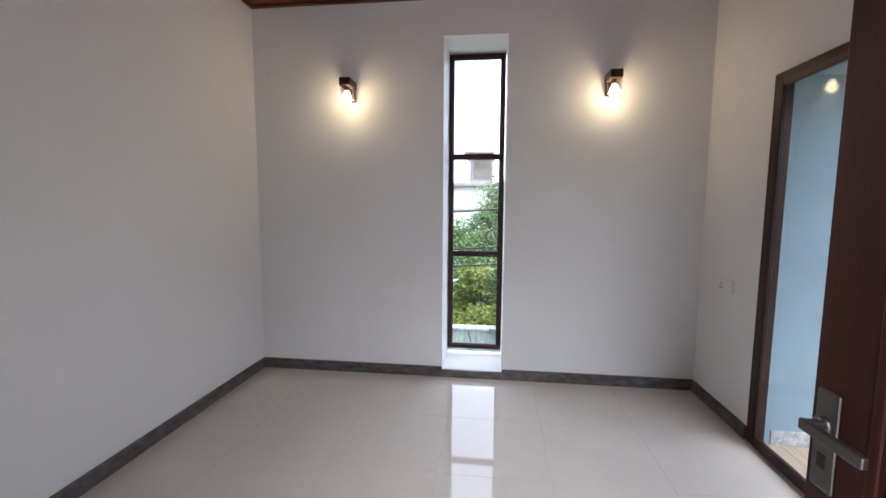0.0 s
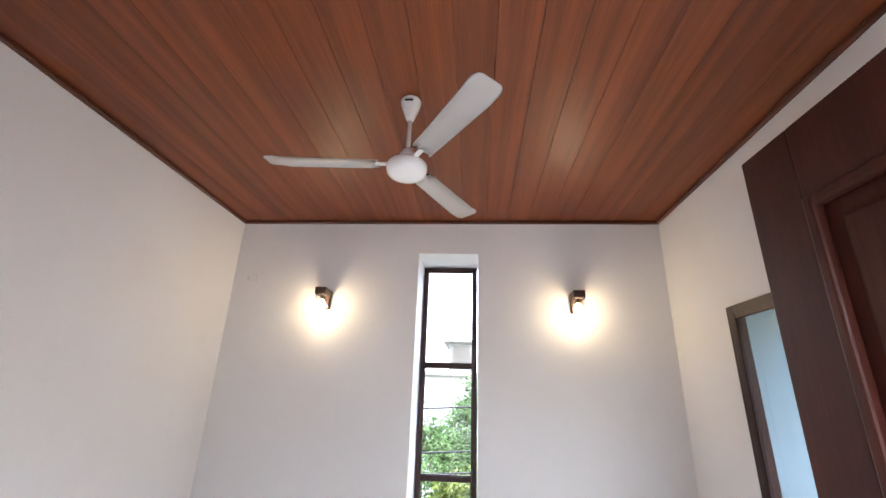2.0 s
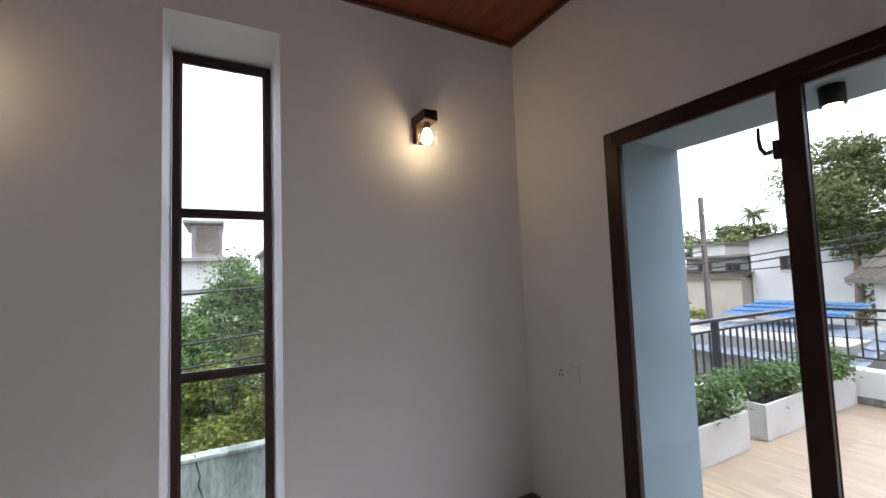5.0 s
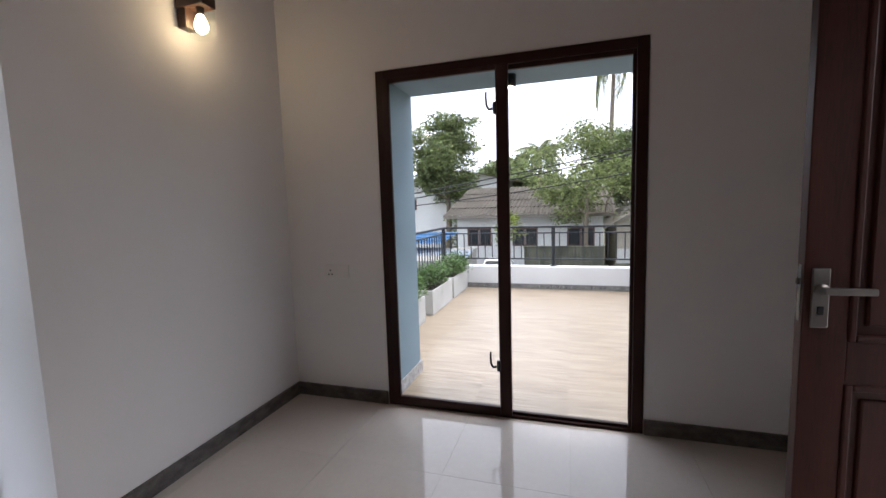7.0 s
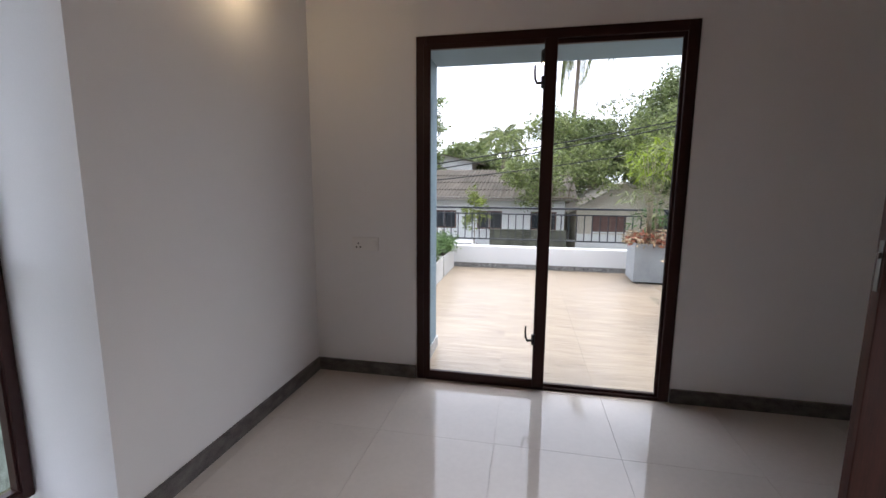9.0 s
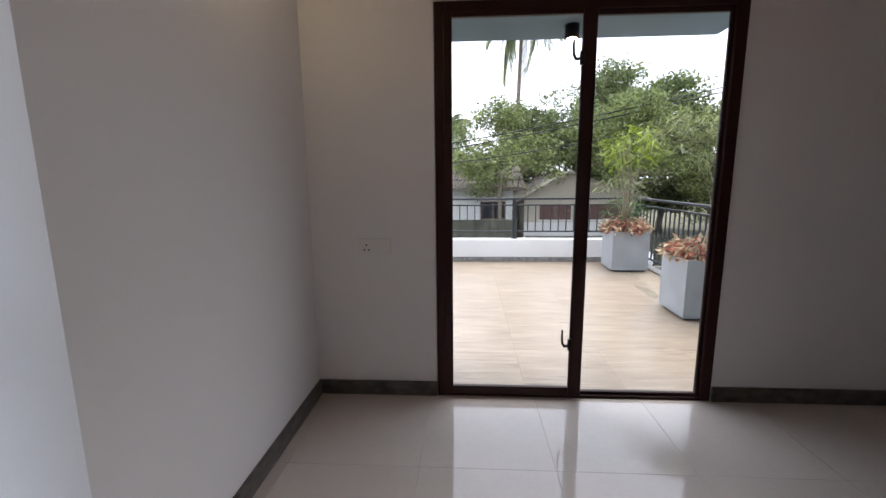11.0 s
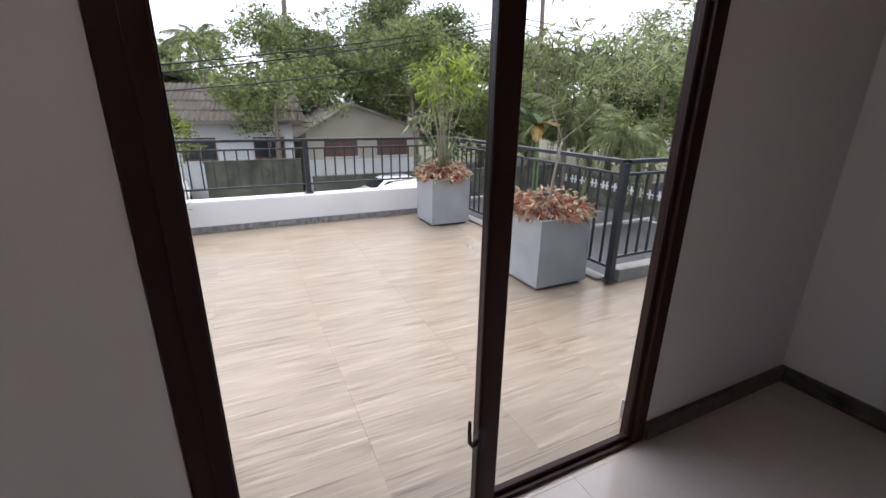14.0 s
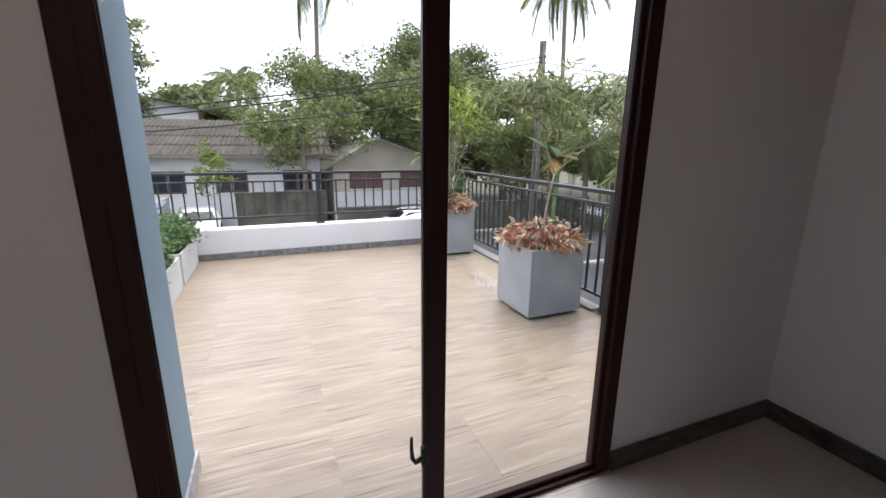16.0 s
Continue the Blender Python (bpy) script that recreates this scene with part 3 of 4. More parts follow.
structure("canopy_fin", box((0.128, -0.705, -0.02), (0.62, -0.565, 2.36), 0.004), M_blue, "pale blue painted side fin beside the sliding door", "wall")
structure("canopy_slab", box((0.128, -2.45, 2.14), (0.62, -0.707, 2.36), 0.004), M_blue, "pale blue painted canopy slab above the sliding door", "canopy")
structure("outer_skirting", boxes(((0.128, -0.717, -0.02), (0.632, -0.707, 0.07)), ((0.622, -0.707, -0.02), (0.632, -0.565, 0.07)), ((0.128, -6.5, -0.02), (0.150, DY0 - 0.04, 0.075))),
          M_granite_light, "pale speckled granite skirting outside", "baseboard")
structure("roof_slab", box((RX - 0.3, -6.9, RZ + 0.2), (0.3, 0.6, RZ + 0.4)), M_concrete, "flat concrete roof slab over the room", "roof")
structure("house_base", box((RX - 0.15, -6.7, -3.2), (0.12, 0.44, -0.2)), M_blue, "lower storey of the house, pale blue", "wall")

dl = thing("downlight", "small black surface-mounted downlight, lit", "downlight", at=(0.36, -1.49, 2.138))
part("can", lathe([(0.034, -0.075), (0.042, -0.075), (0.042, 0.0)], 24), M_black, dl)
part("lens", lathe([(0.02, -0.086), (0.03, -0.080), (0.03, -0.0755)], 20), M_spot, dl)

# ---- terrace ----
TZ = -0.02
structure("terrace_floor", boxes(((0.128, -3.52, -0.35), (4.33, 0.24, TZ - 0.003)), ((0.128, -6.6, -0.35), (1.42, -3.5, TZ - 0.003))), M_deck_joint,
          "terrace slab under wood-look tiles", "floor")
structure("parapet", box((4.15, -3.52, TZ), (4.33, 0.24, 0.328), 0.012), M_parapet, "low white painted parapet wall", "parapet")
structure("parapet_skirting", box((4.136, -3.4, TZ), (4.149, 0.12, 0.055), 0.002), M_granite_mid, "grey granite skirting along the parapet", "baseboard")
structure("terrace_edge", boxes(((1.40, -3.52, TZ), (4.13, -3.40, 0.005)), ((1.30, -6.6, TZ), (1.42, -3.54, 0.085)), ((0.65, 0.12, TZ), (4.13, 0.24, 0.02)), bevel=0.006),
          M_concrete, "pale concrete edge strip of the terrace", "kerb")


def railing(name, a, b, base, low, posts, gap=0.115):
    """A steel railing from a to b (x, y): top rail, second rail, low rail, bars and posts."""
    r = thing(name, "charcoal painted steel railing with thin upright bars", "railing", "terrace railings", (a[0], a[1], 0))
    d = Vector((b[0] - a[0], b[1] - a[1], 0))
    length = d.length
    r.rotation_euler = (0, 0, math.atan2(d.y, d.x))
    for label, z, h, wid in (("top_rail", 0.945, 0.03, 0.055), ("upper_rail", 0.85, 0.02, 0.03), ("lower_rail", low, 0.022, 0.03)):
        part(label, box((0, -wid / 2, z - h / 2), (length, wid / 2, z + h / 2), 0.004), M_rail, r)
    bar = mesh_of("bar", box((-0.0075, -0.0075, low + 0.011), (0.0075, 0.0075, 0.84)), M_rail)
    n = int(length / gap)
    for i in range(1, n):
        s = length * i / n
        if min(abs(s - p) for p in posts) > 0.04:
            piece("bar", bar, r, (s, 0, 0))
    post = mesh_of("post", boxes(((-0.027, -0.027, base), (0.027, 0.027, 0.935)), bevel=0.004), M_rail)
    foot = mesh_of("base_plate", boxes(((-0.05, -0.05, base), (0.05, 0.05, base + 0.012)), ((-0.036, -0.036, base + 0.012), (0.036, 0.036, base + 0.024)), bevel=0.003), M_rail)
    for p in posts:
        piece("base_plate", foot, piece("post", post, r, (p, 0, 0)))
    return r


railing("railing", (4.25, 0.18), (4.25, -3.46), 0.328, 0.44, (0.0, 1.785, 3.64))
railing("railing", (4.22, -3.46), (1.325, -3.46), 0.0, 0.115, (2.895,))
railing("railing", (1.325, -3.49), (1.325, -6.5), 0.085, 0.20, (1.5, 3.0))
railing("railing", (0.68, 0.18), (4.22, 0.18), 0.02, 0.13, (0.04, 1.75))


# ---- planters ----
def square_planter(at, yaw=0.0):
    p = thing("square_planter", "square grey cement planter filled with coppery leafed plants", "planter", "square planters", at)
    p.rotation_euler = (0, 0, radians(yaw))
    s, h, t = 0.243, 0.55, 0.022
    bm = bmesh.new()
    add_box(bm, (-s, -s, 0.02), (s, s, 0.05), 0.004)
    for lo, hi in (((-s, -s, 0.05), (s, -s + t, h)), ((-s, s - t, 0.05), (s, s, h)), ((-s, -s + t, 0.05), (-s + t, s - t, h)), ((s - t, -s + t, 0.05), (s, s - t, h))):
        add_box(bm, lo, hi, 0.004)
    part("box", bm, M_planter, p)
    part("foot_base", box((-s + 0.03, -s + 0.03, 0), (s - 0.03, s - 0.03, 0.02)), M_dark, p)
    part("soil", box((-s + t, -s + t, 0.06), (s - t, s - t, h - 0.03)), M_soil, p)
    return p


def blades(name, root, count, length, radius, seed, mat, parent, aspect=0.3, dome=0.6, size=0.13, droop=0.2):
    rng = np.random.default_rng(seed)
    a = rng.uniform(0, 2 * np.pi, count)
    r = radius * np.sqrt(rng.uniform(0, 1, count))
    z = root[2] + length * rng.uniform(0.1, 1, count) * (1 - dome * (r / radius) ** 2)
    c = np.stack([root[0] + r * np.cos(a), root[1] + r * np.sin(a), z], 1)
    out = np.stack([np.cos(a), np.sin(a), rng.uniform(-0.2, 0.9, count)], 1)
    ob = new(name, leaf_mesh(name, c, size, mat, aspect, seed, droop, along=out))
    ob.parent = parent
    return ob


PC, PB = (1.664, -3.056, TZ + 0.002), (3.675, -3.098, TZ + 0.002)
pc, pb = square_planter(PC, 0), square_planter(PB, -1)


def coppery_plant(at, seed):
    plant = thing("coppery_plant", "low bushy plant with coppery red and cream leaves", "plant", "coppery plants in the square planters", at)
    bm = bmesh.new()
    rng = random.Random(seed)
    for _ in range(26):
        x, y = rng.uniform(-0.17, 0.17), rng.uniform(-0.17, 0.17)
        add_tube(bm, [(x, y, -0.02), (x * 1.3, y * 1.3, 0.07), (x * 1.55, y * 1.55, 0.13)], [0.005, 0.004, 0.002], 5)
    tagged(part("stems", bm, M_bark, plant), kind="stuff")
    blades("leaves", (0, 0, -0.01), 420, 0.20, 0.28, seed, M_leaf_red, plant, 0.46, 0.5, 0.068, 0.5)
    blades("pale_leaves", (0, 0, 0.0), 400, 0.24, 0.33, seed + 1, M_leaf_cream, plant, 0.42, 0.55, 0.07, 0.55)
    return plant


coppery_plant((PC[0], PC[1], 0.502), 3)
coppery_plant((PB[0], PB[1], 0.502), 5)


def branching(bm, start, direction, length, radius, depth, rng, tips, spread=0.5, kids=3, shrink=(0.62, 0.85)):
    p, d = Vector(start), Vector(direction).normalized()
    pts, rad = [p.copy()], [radius]
    for i in range(4):
        d = (d + Vector((rng.uniform(-1, 1), rng.uniform(-1, 1), rng.uniform(-0.3, 0.6))) * 0.14).normalized()
        p = p + d * length / 4
        pts.append(p.copy())
        rad.append(radius * (1 - 0.12 * (i + 1)))
    add_tube(bm, pts, rad, 6)
    if depth == 0:
        tips.append((pts[-1], d))
        tips.append((pts[-2], d))
        return
    for k in range(kids):
        a = 2 * math.pi * (k + rng.random()) / kids
        side = Vector((math.cos(a), math.sin(a), rng.uniform(0.1, 0.7)))
        branching(bm, pts[-1 - (k % 2)], d * (1 - spread) + side * spread, length * rng.uniform(*shrink), rad[-1] * 0.7, depth - 1, rng, tips, spread, kids, (0.62, 0.85))


def potted_shrub(name, at, height, seed, mats, label, trunk_r, first, depth, spread, leaf, per_tip, aspect, lean, cluster=0.12, kids=3):
    rng = random.Random(seed)
    shrub = thing(name, label, "shrub", at=at)
    bm = bmesh.new()
    tips = []
    branching(bm, (0, 0, -0.03), lean, first, trunk_r, depth, rng, tips, spread, kids, (0.46, 0.60))
    part("stem", bm, M_bark_pale, shrub)
    nr = np.random.default_rng(seed)
    for i, mat in enumerate(mats):
        cs, al = [], []
        for j, (p, d) in enumerate(tips):
            if j % len(mats) == i:
                for _ in range(per_tip):
                    cs.append(np.array(p) + nr.normal(size=3) * cluster * (0.7, 0.7, 0.6))
                    al.append(np.array(d) * 0.3 + nr.normal(size=3) * 0.8)
        ob = new("leaves", leaf_mesh("leaves", cs, leaf, mat, aspect, seed + i, 0.35, along=al))
        ob.parent = shrub
    return shrub


bam = thing("potted_bamboo", "bushy light green bamboo-like shrub growing in a planter", "shrub", at=(PB[0], PB[1], 0.502))
rng, nr = random.Random(7), np.random.default_rng(7)
for mat, z0, z1, count, reach in ((M_leaf_lime, 0.95, 1.40, 44, 0.32), (M_leaf_olive, 0.55, 1.15, 24, 0.38), (M_shrub, 0.2, 0.6, 13, 0.28)):
    cs, al = [], []
    bm = bmesh.new()
    for k in range(count):
        a, top = rng.uniform(0, 2 * math.pi), rng.uniform(z0, z1)
        rad = reach * math.sqrt(rng.random()) * (1.0 if top < 1.3 else 0.7)
        tip = Vector((rad * math.cos(a), rad * math.sin(a), top))
        if k % 4 == 0:
            add_tube(bm, [(0.05 * math.cos(a), 0.05 * math.sin(a), -0.03), (tip.x * 0.35, tip.y * 0.35, top * 0.5), tip], [0.007, 0.006, 0.003], 5)
        for _ in range(11):
            cs.append(np.array(tip) + nr.normal(size=3) * (0.05, 0.05, 0.055))
            al.append(np.array((math.cos(a), math.sin(a), 0.2)) * 0.5 + nr.normal(size=3) * 0.7)
    tagged(part("canes", bm, M_bark_pale, bam), kind="stuff")
    ob = new("leaves", leaf_mesh("leaves", cs, 0.15, mat, 0.15, 70, 0.45, along=al))
    ob.parent = bam
potted_shrub("potted_tree", (PC[0], PC[1], 0.502), 1.4, 11, (M_leaf_olive, M_leaf_olive, M_leaf), "thin branching young tree with narrow olive leaves growing in a planter",
             0.015, 0.62, 4, 0.5, 0.10, 10, 0.15, (0.14, -0.22, 1.0), 0.08, 3)


def trough(at, length):
    t = thing("trough_planter", "long pale cement trough planter with a green shrub", "planter", "trough planters", at)
    w, h, th = 0.125, 0.30, 0.02
    l = length / 2
    bm = bmesh.new()
    add_box(bm, (-l, -w, 0.0), (l, w, 0.03), 0.003)
    for lo, hi in (((-l, -w, 0.03), (l, -w + th, h)), ((-l, w - th, 0.03), (l, w, h)), ((-l, -w + th, 0.03), (-l + th, w - th, h)), ((l - th, -w + th, 0.03), (l, w - th, h))):
        add_box(bm, lo, hi, 0.004)
    part("box", bm, M_trough, t)
    part("soil", box((-l + th, -w + th, 0.04), (l - th, w - th, h - 0.04)), M_soil, t)
    return t


for i, (x, ln) in enumerate(((1.58, 0.9), (2.74, 0.88), (3.69, 0.84))):
    trough((x, -0.128, TZ + 0.001), ln)
    sh = thing("trough_shrub", "dense small-leafed green shrub growing in a trough", "shrub", "trough shrubs", (x, -0.128, 0.24))
    rng = random.Random(40 + i)
    bm = bmesh.new()
    cs = []
    nr = np.random.default_rng(50 + i)
    for k in range(16):
        px, py = rng.uniform(-ln / 2 + 0.08, ln / 2 - 0.08), rng.uniform(-0.07, 0.07)
        tx, ty, tz = px * 1.0 + rng.uniform(-0.05, 0.05), py * 1.5 + rng.uniform(-0.04, 0.04), rng.uniform(0.13, 0.28 if i == 0 else 0.23)
        add_tube(bm, [(px, py, -0.02), ((px + tx) / 2, (py + ty) / 2, tz * 0.5), (tx, ty, tz)], [0.006, 0.005, 0.003], 5)
        cs.append(np.array((tx, ty, tz)) + nr.normal(size=(150, 3)) * (0.07, 0.055, 0.06))
    tagged(part("stems", bm, M_bark, sh), kind="stuff")
    ob = new("leaves", leaf_mesh("leaves", np.concatenate(cs), 0.046, M_shrub, 0.45, 60 + i, 0.1))
    ob.parent = sh

# ---- ground and street ----
GZ = -3.2
structure("ground", box((-1500, -1500, GZ - 0.5), (1500, 1500, GZ)), M_earth, "earth and rough grass", "ground")
structure("road", box((11.5, -200, GZ), (18.2, 200, GZ + 0.03)), M_asphalt, "grey asphalt road", "road")
structure("forecourt", box((0.2, -20, GZ), (11.5, 4.0, GZ + 0.02)), M_asphalt, "dark paved forecourt below the terrace", "pavement")
structure("kerb", boxes(((18.2, -200, GZ), (18.45, 200, GZ + 0.14)), ((11.25, -200, GZ), (11.5, 200, GZ + 0.12)), bevel=0.02), M_concrete, "concrete road kerb", "kerb")


def boundary_wall(lo, hi, mat, label):
    w = thing("boundary_wall", label, "wall", at=(lo[0], lo[1], GZ))
    part("wall", box((0, 0, 0), (hi[0] - lo[0], hi[1] - lo[1], hi[2] - GZ), 0.01), mat, w)
    part("coping", box((-0.04, -0.04, hi[2] - GZ), (hi[0] - lo[0] + 0.04, hi[1] - lo[1] + 0.04, hi[2] - GZ + 0.06), 0.01), mat, w)
    return w


boundary_wall((19.2, -3.4), (19.4, 0.45, -0.9), M_wall_dark, "dark stained roadside boundary wall")
boundary_wall((19.2, -19.0), (19.4, -3.9, -1.75), M_wall_dark, "low dark stained roadside boundary wall")
mossy = boundary_wall((-14.0, 6.0), (7.0, 6.2, -1.40), M_mossy, "stained green-grey concrete boundary wall with a crack")
bm = bmesh.new()
add_tube(bm, [(11.9, -0.002, 1.9), (11.93, -0.003, 1.72), (11.98, -0.003, 1.55), (11.95, -0.003, 1.4), (12.02, -0.003, 1.2)], [0.008, 0.012, 0.01, 0.012, 0.006], 5)
part("crack", bm, M_dark, mossy, "dark crack")


# ---- houses ----
def corrugated(name, a, b, c, d, mat, parent, wave=0.24, amp=0.035):
    """A corrugated sheet over the corners a, b (eave) and d, c (ridge)."""
    a, b, c, d = map(Vector, (a, b, c, d))
    nrm = (b - a).cross(d - a).normalized()
    if nrm.z < 0:
        nrm = -nrm
    n = max(8, int((b - a).length / wave * 4))
    bm = bmesh.new()
    rows = []
    for u, low in ((0, 0.05), (0.248, 0), (0.25, 0.05), (0.498, 0), (0.5, 0.05), (0.748, 0), (0.75, 0.05), (1, 0)):
        row = []
        for i in range(n + 1):
            s = i / n
            p = (a.lerp(b, s)).lerp(d.lerp(c, s), u)
            row.append(bm.verts.new(p + nrm * (amp * math.sin(2 * math.pi * i / 4) + low)))
        rows.append(row)
    for r0, r1 in zip(rows, rows[1:]):
        for i in range(n):
            bm.faces.new((r0[i], r0[i + 1], r1[i + 1], r1[i]))
    bmesh.ops.solidify(bm, geom=bm.faces[:], thickness=0.03)
    return part(name, bm, mat, parent)


def house_window(parent, x, y, z, w, h, shutter=True):
    f = part("window", boxes(((x - 0.05, y - w / 2, z), (x, y - w / 2 + 0.08, z + h)), ((x - 0.05, y + w / 2 - 0.08, z), (x, y + w / 2, z + h)),
                             ((x - 0.05, y - w / 2, z), (x, y + w / 2, z + 0.08)), ((x - 0.05, y - w / 2, z + h - 0.08), (x, y + w / 2, z + h)),
                             ((x - 0.05, y - 0.04, z), (x, y + 0.04, z + h))), M_shutter, parent, "brown window frame")
    for k in (-1, 1):
        part("pane", box((x - 0.03, y + k * w / 4 - w / 4 + 0.06, z + 0.08), (x - 0.01, y + k * w / 4 + w / 4 - 0.06, z + h - 0.08)), M_shutter if shutter else M_pane, f)
    part("sill", box((x - 0.12, y - w / 2 - 0.08, z - 0.07), (x - 0.001, y + w / 2 + 0.08, z - 0.001)), M_house_white, f)


# gabled house across the road
gh = thing("gabled_house", "cream single-storey house with a low pale gable roof", "house", at=(0, 0, GZ))
HX, yl, yr, yp, ze, zp = 24.0, -4.4, -11.2, -7.0, 0.1 - GZ, 1.55 - GZ
bm = bmesh.new()
front = [bm.verts.new(p) for p in ((HX, yl, 0), (HX, yr, 0), (HX, yr, ze), (HX, yp, zp), (HX, yl, ze))]
bm.faces.new(front)
ext = bmesh.ops.extrude_face_region(bm, geom=bm.faces[:])
bmesh.ops.translate(bm, vec=(9, 0, 0), verts=[v for v in ext["geom"] if isinstance(v, bmesh.types.BMVert)])
part("wall", bm, M_house, gh)
part("lower_wall", box((HX - 0.03, yr, 0), (HX - 0.001, yl, 1.75)), M_house_white, gh, "white painted lower wall band")
sl, sr = (zp - ze) / (yl - yp), (zp - ze) / (yp - yr)
corrugated("roof", (HX - 0.3, yl + 0.6, ze - 0.6 * sl + 0.06), (HX + 9.5, yl + 0.6, ze - 0.6 * sl + 0.06), (HX + 9.5, yp, zp + 0.06), (HX - 0.3, yp, zp + 0.06), M_roof_pale, gh)
corrugated("roof", (HX - 0.3, yr - 0.6, ze - 0.6 * sr + 0.06), (HX + 9.5, yr - 0.6, ze - 0.6 * sr + 0.06), (HX + 9.5, yp, zp + 0.06), (HX - 0.3, yp, zp + 0.06), M_roof_pale, gh)
part("barge_board", boxes(((HX - 0.34, yp - 0.1, zp + 0.0), (HX - 0.30, yp + 0.1, zp + 0.12))), M_roof, gh)
for y in (yl + 0.6, yr - 0.6):
    drop = (sl if y > yp else sr) * abs(y - yp)
    bm = bmesh.new()
    ring = [[bm.verts.new((x, q, z)) for q, z in ((yp, zp + 0.12), (y, zp - drop + 0.12), (y, zp - drop + 0.0), (yp, zp + 0.0))] for x in (HX - 0.36, HX - 0.31)]
    for i in range(4):
        bm.faces.new((ring[0][i], ring[0][(i + 1) % 4], ring[1][(i + 1) % 4], ring[1][i]))
    bm.faces.new(ring[0])
    bm.faces.new(ring[1])
    part("barge_board", bm, M_roof_pale, gh)
house_window(gh, HX, -6.3, 1.9, 1.9, 0.95)
house_window(gh, HX, -9.4, 1.9, 1.9, 0.95)

# long hipped house
lh = thing("long_house", "long single-storey house with a brown-grey corrugated roof", "house", at=(0, 0, GZ))
bx, b0, b1, le, lr = 23.0, 5.0, -3.6, 0.70 - GZ, 2.5 - GZ
part("wall", box((bx, b1, 0), (bx + 7, b0, le + 0.1)), M_house_white, lh)
corrugated("roof", (22.0, b0 + 0.6, le), (22.0, b1 - 0.6, le), (26.2, b1 - 0.6, lr), (26.2, b0 - 0.2, lr), M_roof, lh)
corrugated("roof", (30.4, b0 + 0.6, le), (30.4, b1 - 0.6, le), (26.2, b1 - 0.6, lr), (26.2, b0 - 0.2, lr), M_roof, lh)
corrugated("roof", (22.0, b0 + 0.6, le), (30.4, b0 + 0.6, le), (26.3, b0 - 0.2, lr), (26.1, b0 - 0.2, lr), M_roof, lh)
part("fascia", box((21.96, b1 - 0.6, le - 0.14), (22.0, b0 + 0.6, le + 0.02)), M_roof, lh)
for y in (3.6, 0.8, -2.4):
    house_window(lh, bx, y, 2.0, 1.5, 1.1, False)

# white house behind, with a mono-pitch roof
wh = thing("white_house", "tall white house with a dark thin-edged sloping roof", "house", at=(0, 0, GZ))
bm = bmesh.new()
ring = [[bm.verts.new((x, y, z - GZ)) for y, z in ((13.2, GZ), (2.9, GZ), (2.9, 3.3), (6.4, 4.1), (13.2, 3.2))] for x in (30.5, 36.0)]
for i in range(5):
    bm.faces.new((ring[0][i], ring[0][(i + 1) % 5], ring[1][(i + 1) % 5], ring[1][i]))
bm.faces.new(ring[0])
bm.faces.new(ring[1])
part("wall", bm, M_house_white, wh)
for y0, z0 in ((14.0, 3.1), (1.9, 3.1)):
    bm = bmesh.new()
    bm.faces.new([bm.verts.new(p) for p in ((29.9, y0, z0 - GZ), (29.9, 6.4, 4.17 - GZ), (36.6, 6.4, 4.17 - GZ), (36.6, y0, z0 - GZ))])
    bmesh.ops.solidify(bm, geom=bm.faces[:], thickness=0.13)
    part("roof", bm, M_roof, wh)
house_window(wh, 30.5, 11.0, 4.3, 1.0, 0.9, False)

gr = thing("grey_house", "small grey rendered house with a shallow brown roof", "house", at=(0, 0, GZ))
part("wall", box((31, 13.6, 0), (36, 18.0, 2.1 - GZ)), M_concrete, gr)
part("upper_wall", box((31.3, 15.2, 2.3 - GZ), (35, 17.6, 3.1 - GZ)), M_house_white, gr)
part("roof", box((30.4, 13.2, 2.1 - GZ), (36.6, 18.6, 2.28 - GZ), 0.02), M_roof, gr)
part("upper_roof", box((30.9, 14.8, 3.1 - GZ), (35.4, 18.0, 3.22 - GZ), 0.02), M_roof, gr)
house_window(gr, 31, 14.6, 4.1, 1.0, 0.8, False)
house_window(gr, 31, 16.6, 4.1, 1.0, 0.8, False)
house_window(gr, 31, 15.6, 2.2, 1.8, 1.2, False)
corrugated("lean_to_roof", (29.0, 13.0, 0.55 - GZ), (29.0, 18.6, 0.55 - GZ), (31.0, 18.6, 1.15 - GZ), (31.0, 13.0, 1.15 - GZ), M_roof, gr)
part("lean_to_wall", box((29.3, 13.3, 0), (31.0, 18.3, 0.6 - GZ)), M_house, gr)

shed = thing("blue_roofed_shed", "low shed with a bright blue and pale sheet roof", "shed", at=(0, 0, GZ))
part("wall", box((12.6, 2.6, 0), (17.6, 8.2, -0.75 - GZ)), M_concrete, shed)
corrugated("pale_roof", (11.9, 2.2, -1.25 - GZ), (11.9, 8.6, -1.25 - GZ), (15.2, 8.6, -0.62 - GZ), (15.2, 2.2, -0.62 - GZ), M_pale_sheet, shed, 0.3, 0.02)
corrugated("roof", (15.0, 3.6, -0.35 - GZ), (15.0, 7.0, -0.35 - GZ), (18.2, 7.0, 0.0 - GZ), (18.2, 3.6, 0.0 - GZ), M_blue_sheet, shed, 0.3, 0.02)
yard = thing("white_yard_wall", "low white painted yard wall", "wall", at=(0, 0, GZ))
part("wall", box((9.4, 1.2, 0), (9.6, 9.0, 1.5)), M_house_white, yard)
part("coping", box((9.34, 1.16, 1.5), (9.66, 9.04, 1.58), 0.01), M_house_white, yard)

